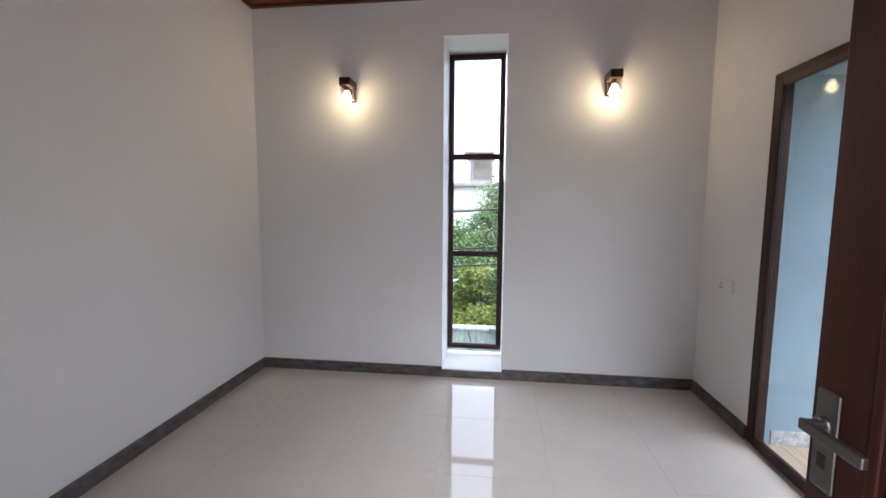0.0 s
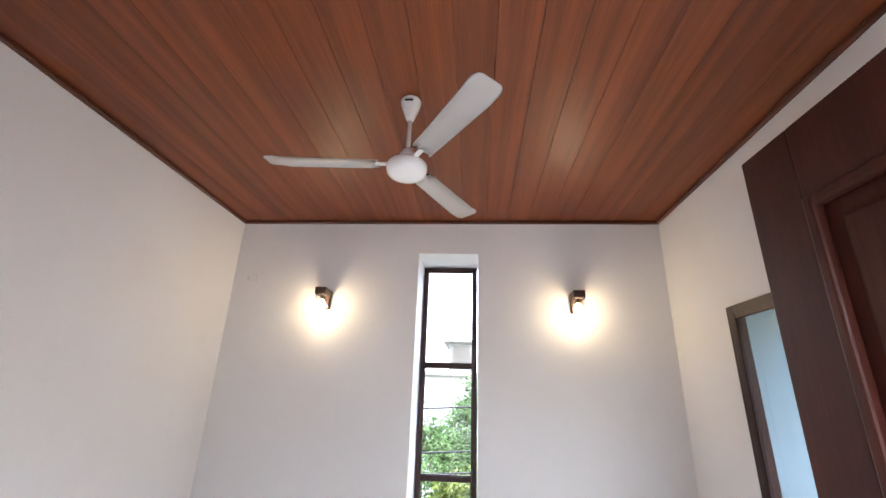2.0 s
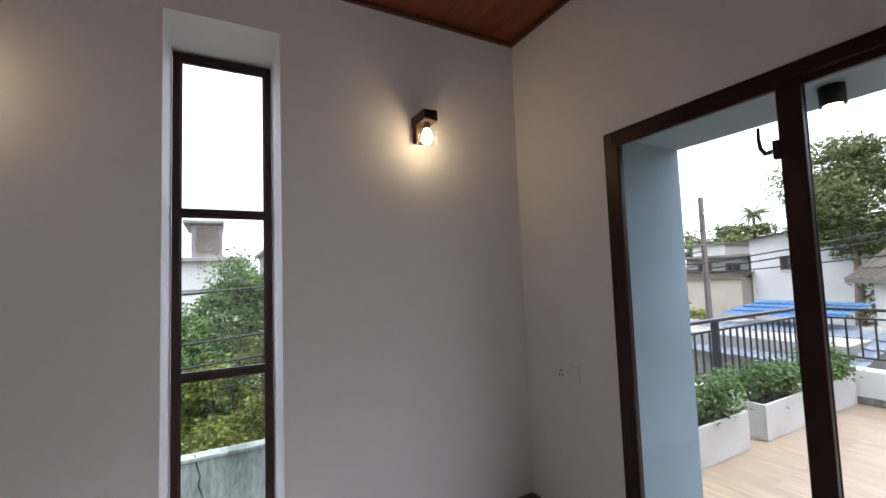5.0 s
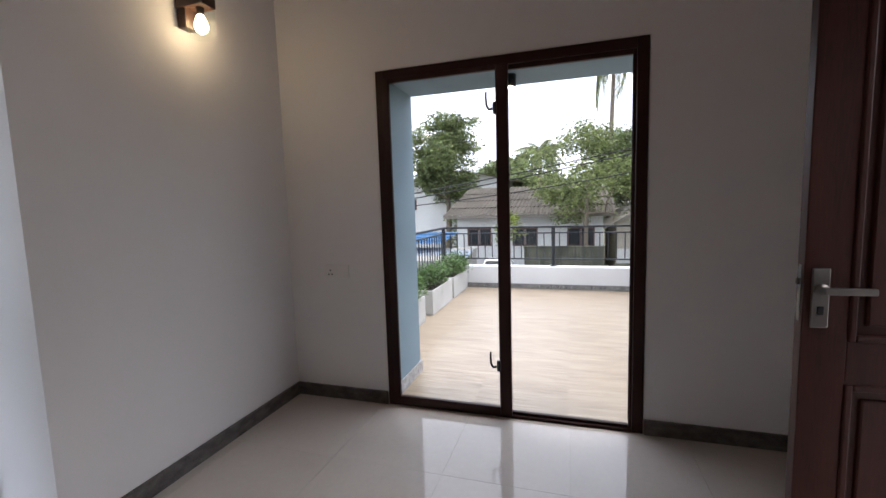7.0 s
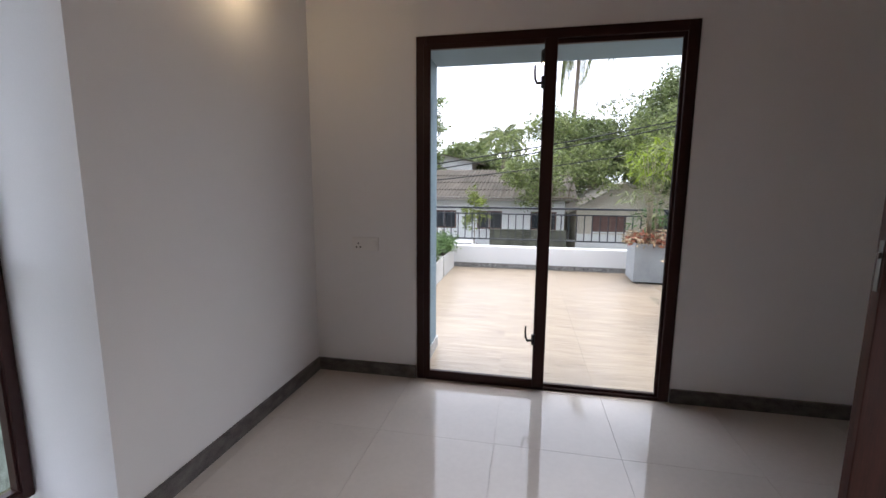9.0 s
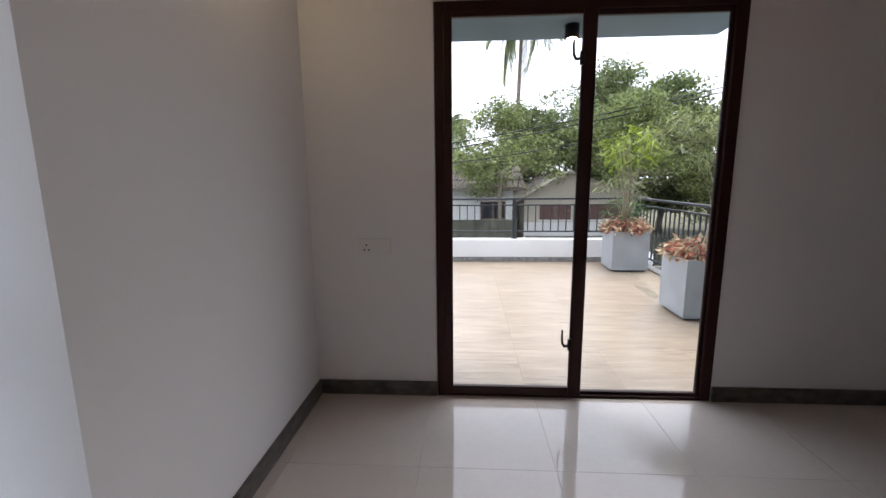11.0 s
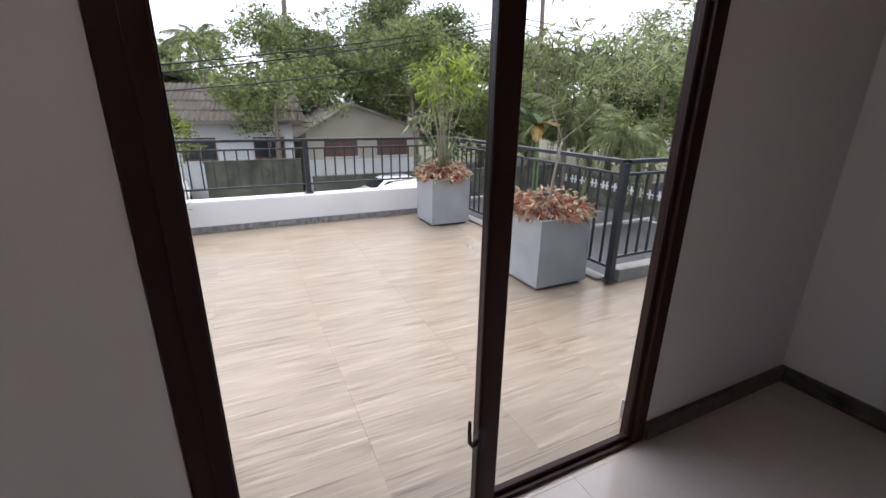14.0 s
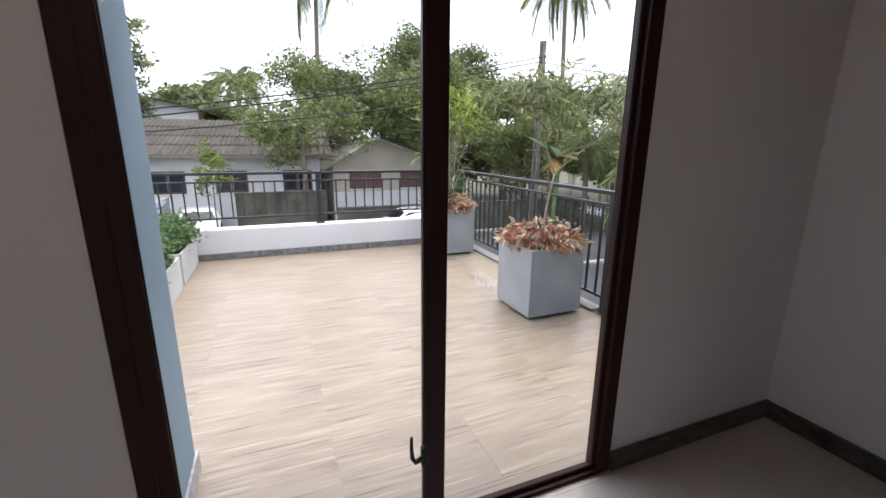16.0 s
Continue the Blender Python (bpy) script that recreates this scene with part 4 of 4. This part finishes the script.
# buildings beyond the slit window
nb = thing("white_block", "white two-storey building with a grey rooftop room", "building", at=(0, 18, GZ))
part("wall", box((-9, 0, 0), (-0.9, 7, 2.45 - GZ)), M_house_white, nb)
part("roof_ledge", box((-9.2, -0.35, 2.45 - GZ), (-0.7, 7, 2.62 - GZ), 0.02), M_concrete, nb)
part("rooftop_room", box((-2.8, 0.4, 2.62 - GZ), (-1.62, 4, 4.1 - GZ)), M_concrete, nb, "grey rendered rooftop room")
part("room_roof", box((-3.1, 0.1, 4.1 - GZ), (-1.56, 4.3, 4.22 - GZ), 0.02), M_concrete, nb)
part("louvre", box((-2.6, 0.36, 2.85 - GZ), (-1.75, 0.399, 3.95 - GZ)), M_roof, nb, "dark grey louvred panel")
part("string_course", box((-9.02, -0.06, 1.2 - GZ), (-0.9, -0.001, 1.3 - GZ)), M_concrete, nb)
sb = thing("grey_block", "weathered grey building with a dark doorway", "building", at=(0, 22, GZ))
part("wall", box((0.6, 0, 0), (5, 6, 3.1 - GZ)), M_concrete, sb)
part("roof", box((0.3, -0.4, 3.1 - GZ), (5.3, 6.3, 3.25 - GZ), 0.02), M_roof, sb)
part("window", box((1.1, -0.03, 1.0 - GZ), (1.7, -0.001, 2.4 - GZ)), M_pane, sb)


# ---- parked car ----
def parked_car(at, yaw):
    car = thing("car", "white parked hatchback car with dark windows", "car", at=at)
    car.rotation_euler = (0, 0, radians(yaw))
    side = [(-2.0, 0.35), (-2.05, 0.62), (-1.9, 0.86), (-1.1, 0.98), (-0.45, 1.42), (0.75, 1.46), (1.55, 1.08), (1.98, 0.98), (2.02, 0.45), (1.9, 0.3)]
    bm = bmesh.new()
    f = bm.faces.new([bm.verts.new((x, -0.82, z)) for x, z in side])
    ext = bmesh.ops.extrude_face_region(bm, geom=[f])
    bmesh.ops.translate(bm, vec=(0, 1.64, 0), verts=[v for v in ext["geom"] if isinstance(v, bmesh.types.BMVert)])
    for v in bm.verts:
        if v.co.z > 1.2:
            v.co.y *= 0.76
    bmesh.ops.recalc_face_normals(bm, faces=bm.faces)
    bmesh.ops.bevel(bm, geom=bm.edges[:], offset=0.07, segments=3, affect="EDGES")
    for f in bm.faces:
        f.smooth = True
    part("body", bm, M_car, car)
    for s in (-1, 1):
        bm = bmesh.new()
        bm.faces.new([bm.verts.new(p) for p in ((-0.95, s * 0.80, 1.02), (1.4, s * 0.80, 1.06), (0.72, s * 0.665, 1.38), (-0.42, s * 0.665, 1.35))])
        bmesh.ops.solidify(bm, geom=bm.faces[:], thickness=0.03)
        part("side_window", bm, M_pane, car)
    for a, b, c, d in (((-1.0, 1.045), (-0.55, 1.355), -0.006, 0.006), ((1.45, 1.135), (0.88, 1.4), 0.006, 0.006)):
        bm = bmesh.new()
        bm.faces.new([bm.verts.new((x + c, y, z + d)) for (x, z), y in ((a, -0.7), (a, 0.7), (b, 0.56), (b, -0.56))])
        bmesh.ops.solidify(bm, geom=bm.faces[:], thickness=0.02)
        part("windscreen", bm, M_pane, car)
    for x in (-1.25, 1.25):
        for s in (-1, 1):
            w = part("tyre", lathe([(0.2, -0.1), (0.31, -0.1), (0.32, -0.05), (0.32, 0.05), (0.31, 0.1), (0.2, 0.1)], 24), M_tyre, car)
            w.matrix_local = pose(x, s * 0.76, 0.32, 90, 0, 0)
            part("rim", lathe([(0.2, -0.085), (0.05, -0.095), (0.05, 0.095), (0.2, 0.085)], 20), M_steel, w)
    return car


parked_car((17.3, -7.05, GZ + 0.03), -88).scale = (1.05, 1.05, 1.12)
parked_car((20.9, 2.15, GZ), 4).scale = (0.92, 1.0, 1.05)


# ---- trees ----
def tree(name, at, height, width, seed, mat, label, leaf=0.3, count=5200, trunk=0.16, low=0.3, clumps=46, lean=(0, 0)):
    """A forked trunk whose limbs reach out to many small sprays of leaves, gathered in uneven lobes."""
    rng = random.Random(seed)
    nr = np.random.default_rng(seed)
    t = thing(name, label, "tree", "street trees", at)
    fork = max(0.25, height * low)
    mid_z = (fork * 0.85 + height) / 2
    half_z, half_r = (height - fork * 0.85) / 2, width / 2
    lobes = []
    for k in range(9):
        a, r, u = 2 * math.pi * (k * 0.382 + rng.uniform(-0.08, 0.08)), rng.uniform(0.42, 0.86), rng.uniform(-0.6, 0.78)
        keep = math.sqrt(max(0.15, 1 - u * u))
        lobes.append((np.array((half_r * r * keep * math.cos(a), half_r * r * keep * math.sin(a), mid_z + half_z * u)), rng.uniform(0.26, 0.44)))
    lobes.append((np.array((rng.uniform(-0.2, 0.2) * half_r, rng.uniform(-0.2, 0.2) * half_r, mid_z + half_z * 0.74)), 0.34))
    sprays = []
    n_spray = int(clumps * 2.8)
    for k in range(n_spray):
        c, size = lobes[k % len(lobes)]
        v = nr.normal(size=3)
        v *= rng.uniform(0.35, 1.12) / np.linalg.norm(v)
        p = c + v * (half_r * size, half_r * size, half_z * size * 1.05)
        up = (p[2] - fork) / max(0.1, height - fork)
        p[0] += lean[0] * up
        p[1] += lean[1] * up
        sprays.append(Vector(p))
    bm = bmesh.new()
    nodes = []
    stem = [Vector((lean[0] * u * u + rng.uniform(-0.5, 0.5) * trunk, lean[1] * u * u + rng.uniform(-0.5, 0.5) * trunk, -0.05 + (height * 0.82 + 0.05) * u)) for u in (i / 7 for i in range(8))]
    add_tube(bm, stem, [trunk * (1.2 - 1.05 * i / 7) for i in range(8)], 8)
    for i, p in enumerate(stem):
        if p.z > fork * 0.7:
            nodes.append((p, trunk * (1.0 - 0.85 * i / 7)))
    nodes = nodes or [(stem[-1], trunk * 0.4)]
    middle = Vector((lean[0] * 0.4, lean[1] * 0.4, fork))
    for p in sorted(sprays, key=lambda q: (q - middle).length):
        s, r = min(nodes, key=lambda nd: (nd[0] - p).length + (0.6 * half_z if nd[0].z > p.z + 0.1 else 0))
        r1 = max(0.008, min(r * 0.72, trunk * 0.42))
        m = s.lerp(p, 0.5) + Vector((rng.uniform(-1, 1), rng.uniform(-1, 1), rng.uniform(-0.2, 1.0))) * 0.1 * (p - s).length
        add_tube(bm, [s, m, p], [r1, r1 * 0.8, r1 * 0.55], 5)
        nodes.append((m, r1 * 0.8))
        nodes.append((p, r1 * 0.55))
    part("trunk", bm, M_bark, t)
    cs = []
    sc = 0.062 * (half_r + half_z)
    for p in sprays:
        n = max(6, int(1.25 * count / n_spray * rng.uniform(0.35, 1.65)))
        v = nr.normal(size=(n, 3))
        v *= np.minimum(1, 1.8 / np.linalg.norm(v, axis=1))[:, None]
        k = sc * rng.uniform(0.6, 1.25)
        cs.append(np.array(p) + v * (k, k, k * 0.5) + (0, 0, 0.1 * k))
    ob = new("crown", leaf_mesh("crown", np.concatenate(cs), leaf * 1.25, mat, 0.5, seed, 0.2))
    ob.parent = t
    return t


G = GZ
# row across the road, nearest first
tree("tree", (20.2, -2.6, G), 8.5, 6.4, 101, M_leaf, "leafy roadside tree with a slim grey trunk", 0.14, 8500, 0.14, 0.44, 84)
tree("tree", (20.6, -9.6, G), 8.9, 6.2, 102, M_leaf, "leafy roadside tree with spreading limbs", 0.14, 15000, 0.18, 0.46, 90, lean=(-0.3, 0.6))
tree("tree", (29.5, -12.3, G), 12.2, 10.6, 103, M_leaf_dark, "broad dark green tree with dense crown", 0.2, 22000, 0.3, 0.25, 110)
tree("tree", (31.5, -6.4, G), 9.9, 9.0, 104, M_leaf_dark, "broad dark green tree with dense crown", 0.2, 17000, 0.3, 0.2, 90)
tree("tree", (28.0, -18.0, G), 8.8, 8.5, 105, M_leaf, "broad bright green leafy tree", 0.2, 15000, 0.25, 0.25, 64)
tree("tree", (21.5, -15.8, G), 6.6, 6.5, 106, M_leaf, "round leafy tree beside the road", 0.15, 10000, 0.2, 0.2, 64)
tree("tree", (21.0, -22.5, G), 8.6, 8.0, 107, M_leaf_dark, "dense dark leafy tree", 0.17, 10000, 0.2, 0.15, 64)
tree("tree", (14.5, -20.5, G), 9.4, 7.0, 108, M_leaf_olive, "dense olive green tree", 0.13, 11000, 0.18, 0.15, 64)
tree("tree", (9.8, -19.0, G), 9.2, 7.5, 109, M_leaf, "dense leafy tree by the fence", 0.12, 11000, 0.18, 0.12, 64)
tree("tree", (28.6, 7.3, G), 11.0, 6.2, 110, M_leaf_dark, "tall upright dark leafy tree", 0.2, 20000, 0.25, 0.14, 110)
tree("tree", (36.0, 3.2, G), 7.8, 7.0, 111, M_leaf_dark, "dark leafy tree behind the roofs", 0.34, 3600, 0.25, 0.3, 34)
tree("tree", (45.0, 22.0, G), 8.5, 12.0, 112, M_leaf_dark, "far dark green leafy tree", 0.5, 4200, 0.3, 0.2, 40)
tree("tree", (48.0, 4.0, G), 9.5, 14.0, 113, M_leaf_dark, "far dark green leafy tree", 0.5, 4600, 0.3, 0.2, 44)
tree("tree", (34.0, -27.0, G), 9.5, 12.0, 114, M_leaf_dark, "far dark green leafy tree", 0.4, 6000, 0.3, 0.15, 56)
tree("tree", (8.0, -28.0, G), 9.0, 10.0, 115, M_leaf_dark, "dense dark green leafy tree", 0.34, 6000, 0.3, 0.12, 56)
for i, (tx, ty, th, tw) in enumerate(((33.5, -9.0, 8.2, 8.0), (32.5, -16.5, 7.2, 8.5), (36.0, -2.0, 7.4, 8.0), (29.0, -23.5, 7.6, 8.5), (24.0, -27.5, 8.4, 8.0), (17.0, -25.5, 7.6, 8.0))):
    tree("tree", (tx, ty, G), th, tw, 140 + i, M_leaf_dark if i % 2 else M_leaf, "dense leafy tree behind the houses", 0.28, 9000, 0.25, 0.06, 80)
tree("small_tree", (18.62, 1.2, G), 4.8, 1.5, 116, M_leaf_yellow, "small yellow-green shrubby tree by the wall", 0.13, 750, 0.04, 0.3, 22)
tree("small_tree", (15.6, 9.6, G), 4.3, 3.2, 117, M_leaf_yellow, "small yellow-green tree beside the pole", 0.18, 2200, 0.07, 0.2, 28)
# behind the stained wall, outside the slit window
tree("garden_tree", (-1.5, 9.6, G), 5.2, 2.6, 120, M_shrub, "feathery green garden tree behind the stained wall", 0.085, 16000, 0.08, 0.1, 90)
tree("garden_tree", (-2.9, 9.0, G), 4.3, 3.4, 121, M_shrub, "bushy green garden tree behind the stained wall", 0.085, 12000, 0.08, 0.1, 90)
tree("garden_tree", (-0.2, 8.4, G), 3.9, 3.2, 122, M_leaf, "bushy green garden tree behind the stained wall", 0.085, 12000, 0.08, 0.1, 90)
tree("garden_tree", (-1.9, 7.8, G), 3.0, 2.4, 123, M_leaf_yellow, "yellow-green shrub above the stained wall", 0.085, 12000, 0.05, 0.1, 90)
tree("garden_tree", (0.8, 10.5, G), 4.6, 3.6, 124, M_leaf_dark, "bushy dark garden tree behind the stained wall", 0.11, 12000, 0.08, 0.1, 90)
tree("garden_tree", (-5.0, 9.4, G), 4.2, 3.8, 125, M_leaf, "bushy green garden tree behind the stained wall", 0.085, 12000, 0.08, 0.1, 90)
tree("tree", (-6.5, 34.0, G), 8.2, 6.5, 126, M_leaf_dark, "far dark green leafy tree", 0.4, 2500, 0.3, 0.2, 30)
tree("tree", (3.5, 36.0, G), 7.5, 8.0, 127, M_leaf_dark, "far dark green leafy tree", 0.4, 2500, 0.3, 0.2, 30)


def frond_mesh(name, length, seed, mat, sag):
    rng = np.random.default_rng(seed)
    bm = bmesh.new()
    pts = []
    for i in range(10):
        u = i / 9
        pts.append(Vector((length * u * (1 - 0.12 * u), 0, length * (0.25 * u - sag * u * u))))
    add_tube(bm, pts, [0.035 * (1 - 0.085 * i) for i in range(10)], 4)
    for i in range(64):
        u = 0.1 + 0.9 * i / 64
        k = min(8, int(u * 9))
        p = pts[k].lerp(pts[k + 1], u * 9 - k)
        ln = length * 0.33 * (1 - 0.55 * abs(u - 0.45) * 1.6) * rng.uniform(0.8, 1.1)
        for s in (-1, 1):
            d = Vector((0.5, s * 0.6, -0.75 + rng.uniform(-0.25, 0.25))).normalized()
            w = Vector((0.017, 0, 0))
            q = p + d * ln * 0.6
            e = p + d * ln + Vector((0, 0, -0.4 * ln))
            a = [bm.verts.new(v) for v in (p - w, p + w, q + w, q - w, e)]
            bm.faces.new((a[0], a[1], a[2], a[3]))
            bm.faces.new((a[3], a[2], a[4]))
    return mesh_of(name, bm, mat)


FRONDS = [frond_mesh("frond", 2.5, 1, M_frond, 0.55), frond_mesh("frond", 2.5, 2, M_frond, 0.95), frond_mesh("frond", 2.3, 3, M_frond, 1.35)]
DRY = frond_mesh("dry_frond", 1.7, 4, M_frond_dry, 0.8)


def palm(at, height, seed, lean, size=1.3, trunk=0.13, label="tall coconut palm with drooping fronds", count=24):
    rng = random.Random(seed)
    p = thing("coconut_palm", label, "palm tree", "coconut palms", at)
    pts = [(lean[0] * u * u, lean[1] * u * u, -0.05 + (height + 0.05) * u) for u in (i / 8 for i in range(9))]
    part("trunk", tube(pts, [1.15 * trunk * (1.3 - 0.5 * i / 8) for i in range(9)], 8), M_bark, p)
    for k in range(count):
        level = k / count
        fr = piece("frond", FRONDS[min(2, int(level * 3))], p)
        fr.matrix_local = Matrix.Translation(pts[-1]) @ pose(0, 0, 0, 0, 0, k * 137.5 + rng.uniform(-25, 25)) @ pose(0, 0, 0, 0, -52 + 78 * level + rng.uniform(-16, 16), 0) @ Matrix.Scale(size * rng.uniform(0.7, 1.2), 4)
    return p


palm((30, -4.45, G), 16.6, 1, (0.0, -0.35), 1.4, count=30)
palm((24.5, -20.5, G), 15.6, 2, (0.2, 0.3), 1.22, count=30)
palm((33, 0.6, G), 8.8, 3, (0.3, 0), 0.8, 0.16, "coconut palm with upright fronds behind the roofs")
palm((46, 20.0, G), 9.9, 4, (0.2, 0.1), 0.55, 0.14, "far slim coconut palm above roofs")
palm((30, -22.0, G), 8.2, 5, (0.2, 0.1), 1.1, 0.15, "coconut palm among the trees")
palm((17.5, -17.2, G), 4.4, 6, (0.1, 0.1), 0.9, 0.13, "low palm beside the fence", 18)
palm((11.0, -14.6, G), 3.6, 7, (0.1, 0.1), 0.75, 0.12, "low palm below the terrace", 18)
palm((5.0, 34.0, G), 8.6, 8, (0.1, 0.1), 0.8, 0.14, "far slim coconut palm above roofs")


# ---- poles and cables ----
def utility_pole(at, height, label, arm_yaw, slim=1.0):
    p = thing("utility_pole", label, "utility pole", "utility poles", at)
    bm = bmesh.new()
    for s in (-1, 1):
        vs = [(s * 0.19, -0.14, 0), (s * 0.19, 0.14, 0), (s * 0.06, 0.14, 0), (s * 0.06, -0.14, 0)]
        bot = [bm.verts.new(v) for v in vs]
        tp = [bm.verts.new((v[0] * 0.72, v[1] * 0.72, height)) for v in vs]
        bm.faces.new(bot)
        bm.faces.new(tp)
        for i in range(4):
            bm.faces.new((bot[i], bot[(i + 1) % 4], tp[(i + 1) % 4], tp[i]))
    for i in range(9):
        z = 0.6 + i * (height - 0.8) / 8.5
        add_box(bm, (-0.09, -0.06, z), (0.09, 0.06, z + 0.42))
    part("shaft", bm, M_pole, p)
    a = part("cross_arm", box((-0.22, -0.04, height - 0.78), (0.22, 0.04, height - 0.70), 0.006), M_black, p)
    for x in (-0.18, 0.18):
        part("insulator", lathe([(0.02, 0.0), (0.045, 0.03), (0.03, 0.06), (0.045, 0.09), (0.02, 0.13)], 10, Vector((x, 0, height - 0.70))), M_plastic, a)
    p.rotation_euler, p.scale = (0, 0, radians(arm_yaw)), (slim, slim, 1)
    return p


utility_pole((15.0, 7.4, G), 7.4, "weathered slim concrete utility pole with low cables", 70, 0.55)
utility_pole((18.8, -14.7, G), 9.75, "weathered concrete utility pole with cables", 20)


def cable(points, sag, r=0.022):
    c = thing("cable", "thin black overhead electric cable between poles", "cable", "overhead cables", points[0])
    bm = bmesh.new()
    o = Vector(points[0])
    for a, b in zip(points, points[1:]):
        a, b = Vector(a) - o, Vector(b) - o
        add_tube(bm, [a.lerp(b, i / 12) - Vector((0, 0, sag * 4 * (i / 12) * (1 - i / 12))) for i in range(13)], r, 5)
    part("strand", bm, M_wire, c)


for z, y in ((5.8, 0.0), (5.55, 0.15)):
    cable([(18.8, -14.7 + y, z), (15.0, 7.4 + y, z - 4.2), (13, 40, z - 3.6)], 0.3, 0.026)
    cable([(18.8, -14.7 + y, z), (20.5, -45, z + 0.3)], 0.5)
cable([(18.8, -14.6, 4.6), (15.0, 7.5, 1.2)], 0.5)
cable([(15.0, 7.4, 2.9), (-12, 6.9, 0.9)], 0.35)
cable([(15.0, 7.4, 2.1), (-12, 6.8, -0.1)], 0.35)
cable([(15.0, 7.4, 1.6), (-12, 6.7, -0.55)], 0.3)

# white picket fence at the far side of the road
pf = thing("picket_fence", "low white picket fence on a wall", "fence", at=(13.0, -17.4, GZ))
part("base_wall", box((-5, 0, 0), (5, 0.2, 0.85), 0.01), M_wall_dark, pf)
part("rail", box((-5, 0.06, 1.02), (5, 0.1, 1.08)), M_house_white, pf)
pk = mesh_of("picket", box((-0.045, 0.04, 0.85), (0.045, 0.06, 1.25)), M_house_white)
for i in range(40):
    piece("picket", pk, pf, (-4.9 + i * 0.25, 0, 0))

# ---- puddle, road line, banana plant ----
bm = bmesh.new()
ring = [bm.verts.new((0.26 * math.cos(a) * (1 + 0.25 * math.sin(3 * a)), 0.085 * math.sin(a) * (1 + 0.3 * math.cos(2 * a)), 0.0)) for a in (2 * math.pi * k / 28 for k in range(28))]
bm.faces.new(ring)
bmesh.ops.solidify(bm, geom=bm.faces[:], thickness=0.001)
puddle = tagged(link("puddle", bm, M_glass), "shallow rain puddle on the terrace tiles", "puddle")
puddle.location = (2.42, -2.92, TZ + 0.0022)
structure("road_marking", box((7.5, -16.9, GZ + 0.02), (16.0, -16.75, GZ + 0.026)), M_house_white, "white painted line on the road", "road marking")

banana = thing("banana_plant", "banana plant with green and yellowing leaves below the terrace", "plant", at=(12.2, -11.2, GZ))
part("stem", tube([(0, 0, -0.02), (0.03, 0, 1.5), (0.02, 0.03, 3.0), (0.05, 0.03, 4.1)], [0.13, 0.11, 0.08, 0.04], 10), M_shrub, banana)


def banana_leaf(length, width, sag, mat, yaw, pitch, label=""):
    bm = bmesh.new()
    rows = []
    for i in range(13):
        u = i / 12
        w = width * (math.sin(math.pi * min(1, u * 0.92 + 0.08)) ** 0.6) * 0.5
        x, z = length * u, -sag * length * u * u
        rows.append([bm.verts.new((x, -w, z - 0.12 * w)), bm.verts.new((x, 0, z)), bm.verts.new((x, w, z - 0.12 * w))])
    for a, q in zip(rows, rows[1:]):
        for k in range(2):
            bm.faces.new((a[k], a[k + 1], q[k + 1], q[k])).smooth = True
    bmesh.ops.solidify(bm, geom=bm.faces[:], thickness=0.006)
    lf = part("leaf", bm, mat, banana, label)
    lf.matrix_local = pose(0.04, 0.03, 4.0, 0, pitch, yaw)


for k, (yaw, pitch, mat) in enumerate(((30, -55, M_leaf), (100, -35, M_leaf), (165, -25, M_frond_dry), (215, -45, M_leaf), (140, -8, M_frond_dry), (280, -30, M_leaf), (340, -40, M_shrub), (70, -62, M_shrub))):
    banana_leaf(1.6, 0.5, 0.45, mat, yaw, pitch, "yellowing leaf" if mat is M_frond_dry else "")

# ---- floor tiles ----
tile = mesh_of("tile", box((-0.2993, -0.2993, -0.0028), (0.2993, 0.2993, 0), 0.0004), M_tile)
for i in range(7):
    for j in range(7):
        x0, x1 = max(RX, -0.035 - 0.6 * i), min(0.0, -0.035 - 0.6 * (i - 1))
        y0, y1 = max(RY, -0.07 - 0.6 * j), min(0.0, -0.07 - 0.6 * (j - 1))
        if x1 - x0 < 0.015 or y1 - y0 < 0.015:
            continue
        if x1 - x0 > 0.59 and y1 - y0 > 0.59:
            piece("tile", tile, floor, ((x0 + x1) / 2, (y0 + y1) / 2, 0))
        else:
            cx, cy, hx, hy = (x0 + x1) / 2, (y0 + y1) / 2, (x1 - x0) / 2 - 0.0005, (y1 - y0) / 2 - 0.0005
            piece("tile", mesh_of("tile", box((-hx, -hy, -0.0028), (hx, hy, 0), 0.0004), M_tile), floor, (cx, cy, 0))

terrace = bpy.data.objects["terrace_floor"]
S = 0.615
deck_tile = mesh_of("deck_tile", box((-S / 2 + 0.0002, -S / 2 + 0.0004, -0.0028), (S / 2 - 0.0002, S / 2 - 0.0004, 0)), M_deck)
for i in range(7):
    for j in range(-1, 11):
        x0, x1 = 0.129 + S * i, 0.129 + S * (i + 1)
        y1, y0 = -0.625 - S * (j - 1), -0.625 - S * j
        y1, y0 = min(y1, 0.236), y0
        limit = 4.135 if y0 > -3.55 else 1.30
        x1 = min(x1, limit)
        y0 = max(y0, -6.6) if limit < 2 else max(y0, -3.51)
        if x1 - x0 < 0.03 or y1 - y0 < 0.03:
            continue
        if x1 - x0 > S - 0.01 and y1 - y0 > S - 0.01:
            piece("deck_tile", deck_tile, terrace, ((x0 + x1) / 2, (y0 + y1) / 2, TZ))
        else:
            cx, cy, hx, hy = (x0 + x1) / 2, (y0 + y1) / 2, (x1 - x0) / 2 - 0.0002, (y1 - y0) / 2 - 0.0004
            piece("deck_tile", mesh_of("deck_tile", box((-hx, -hy, -0.0028), (hx, hy, 0)), M_deck), terrace, (cx, cy, TZ))
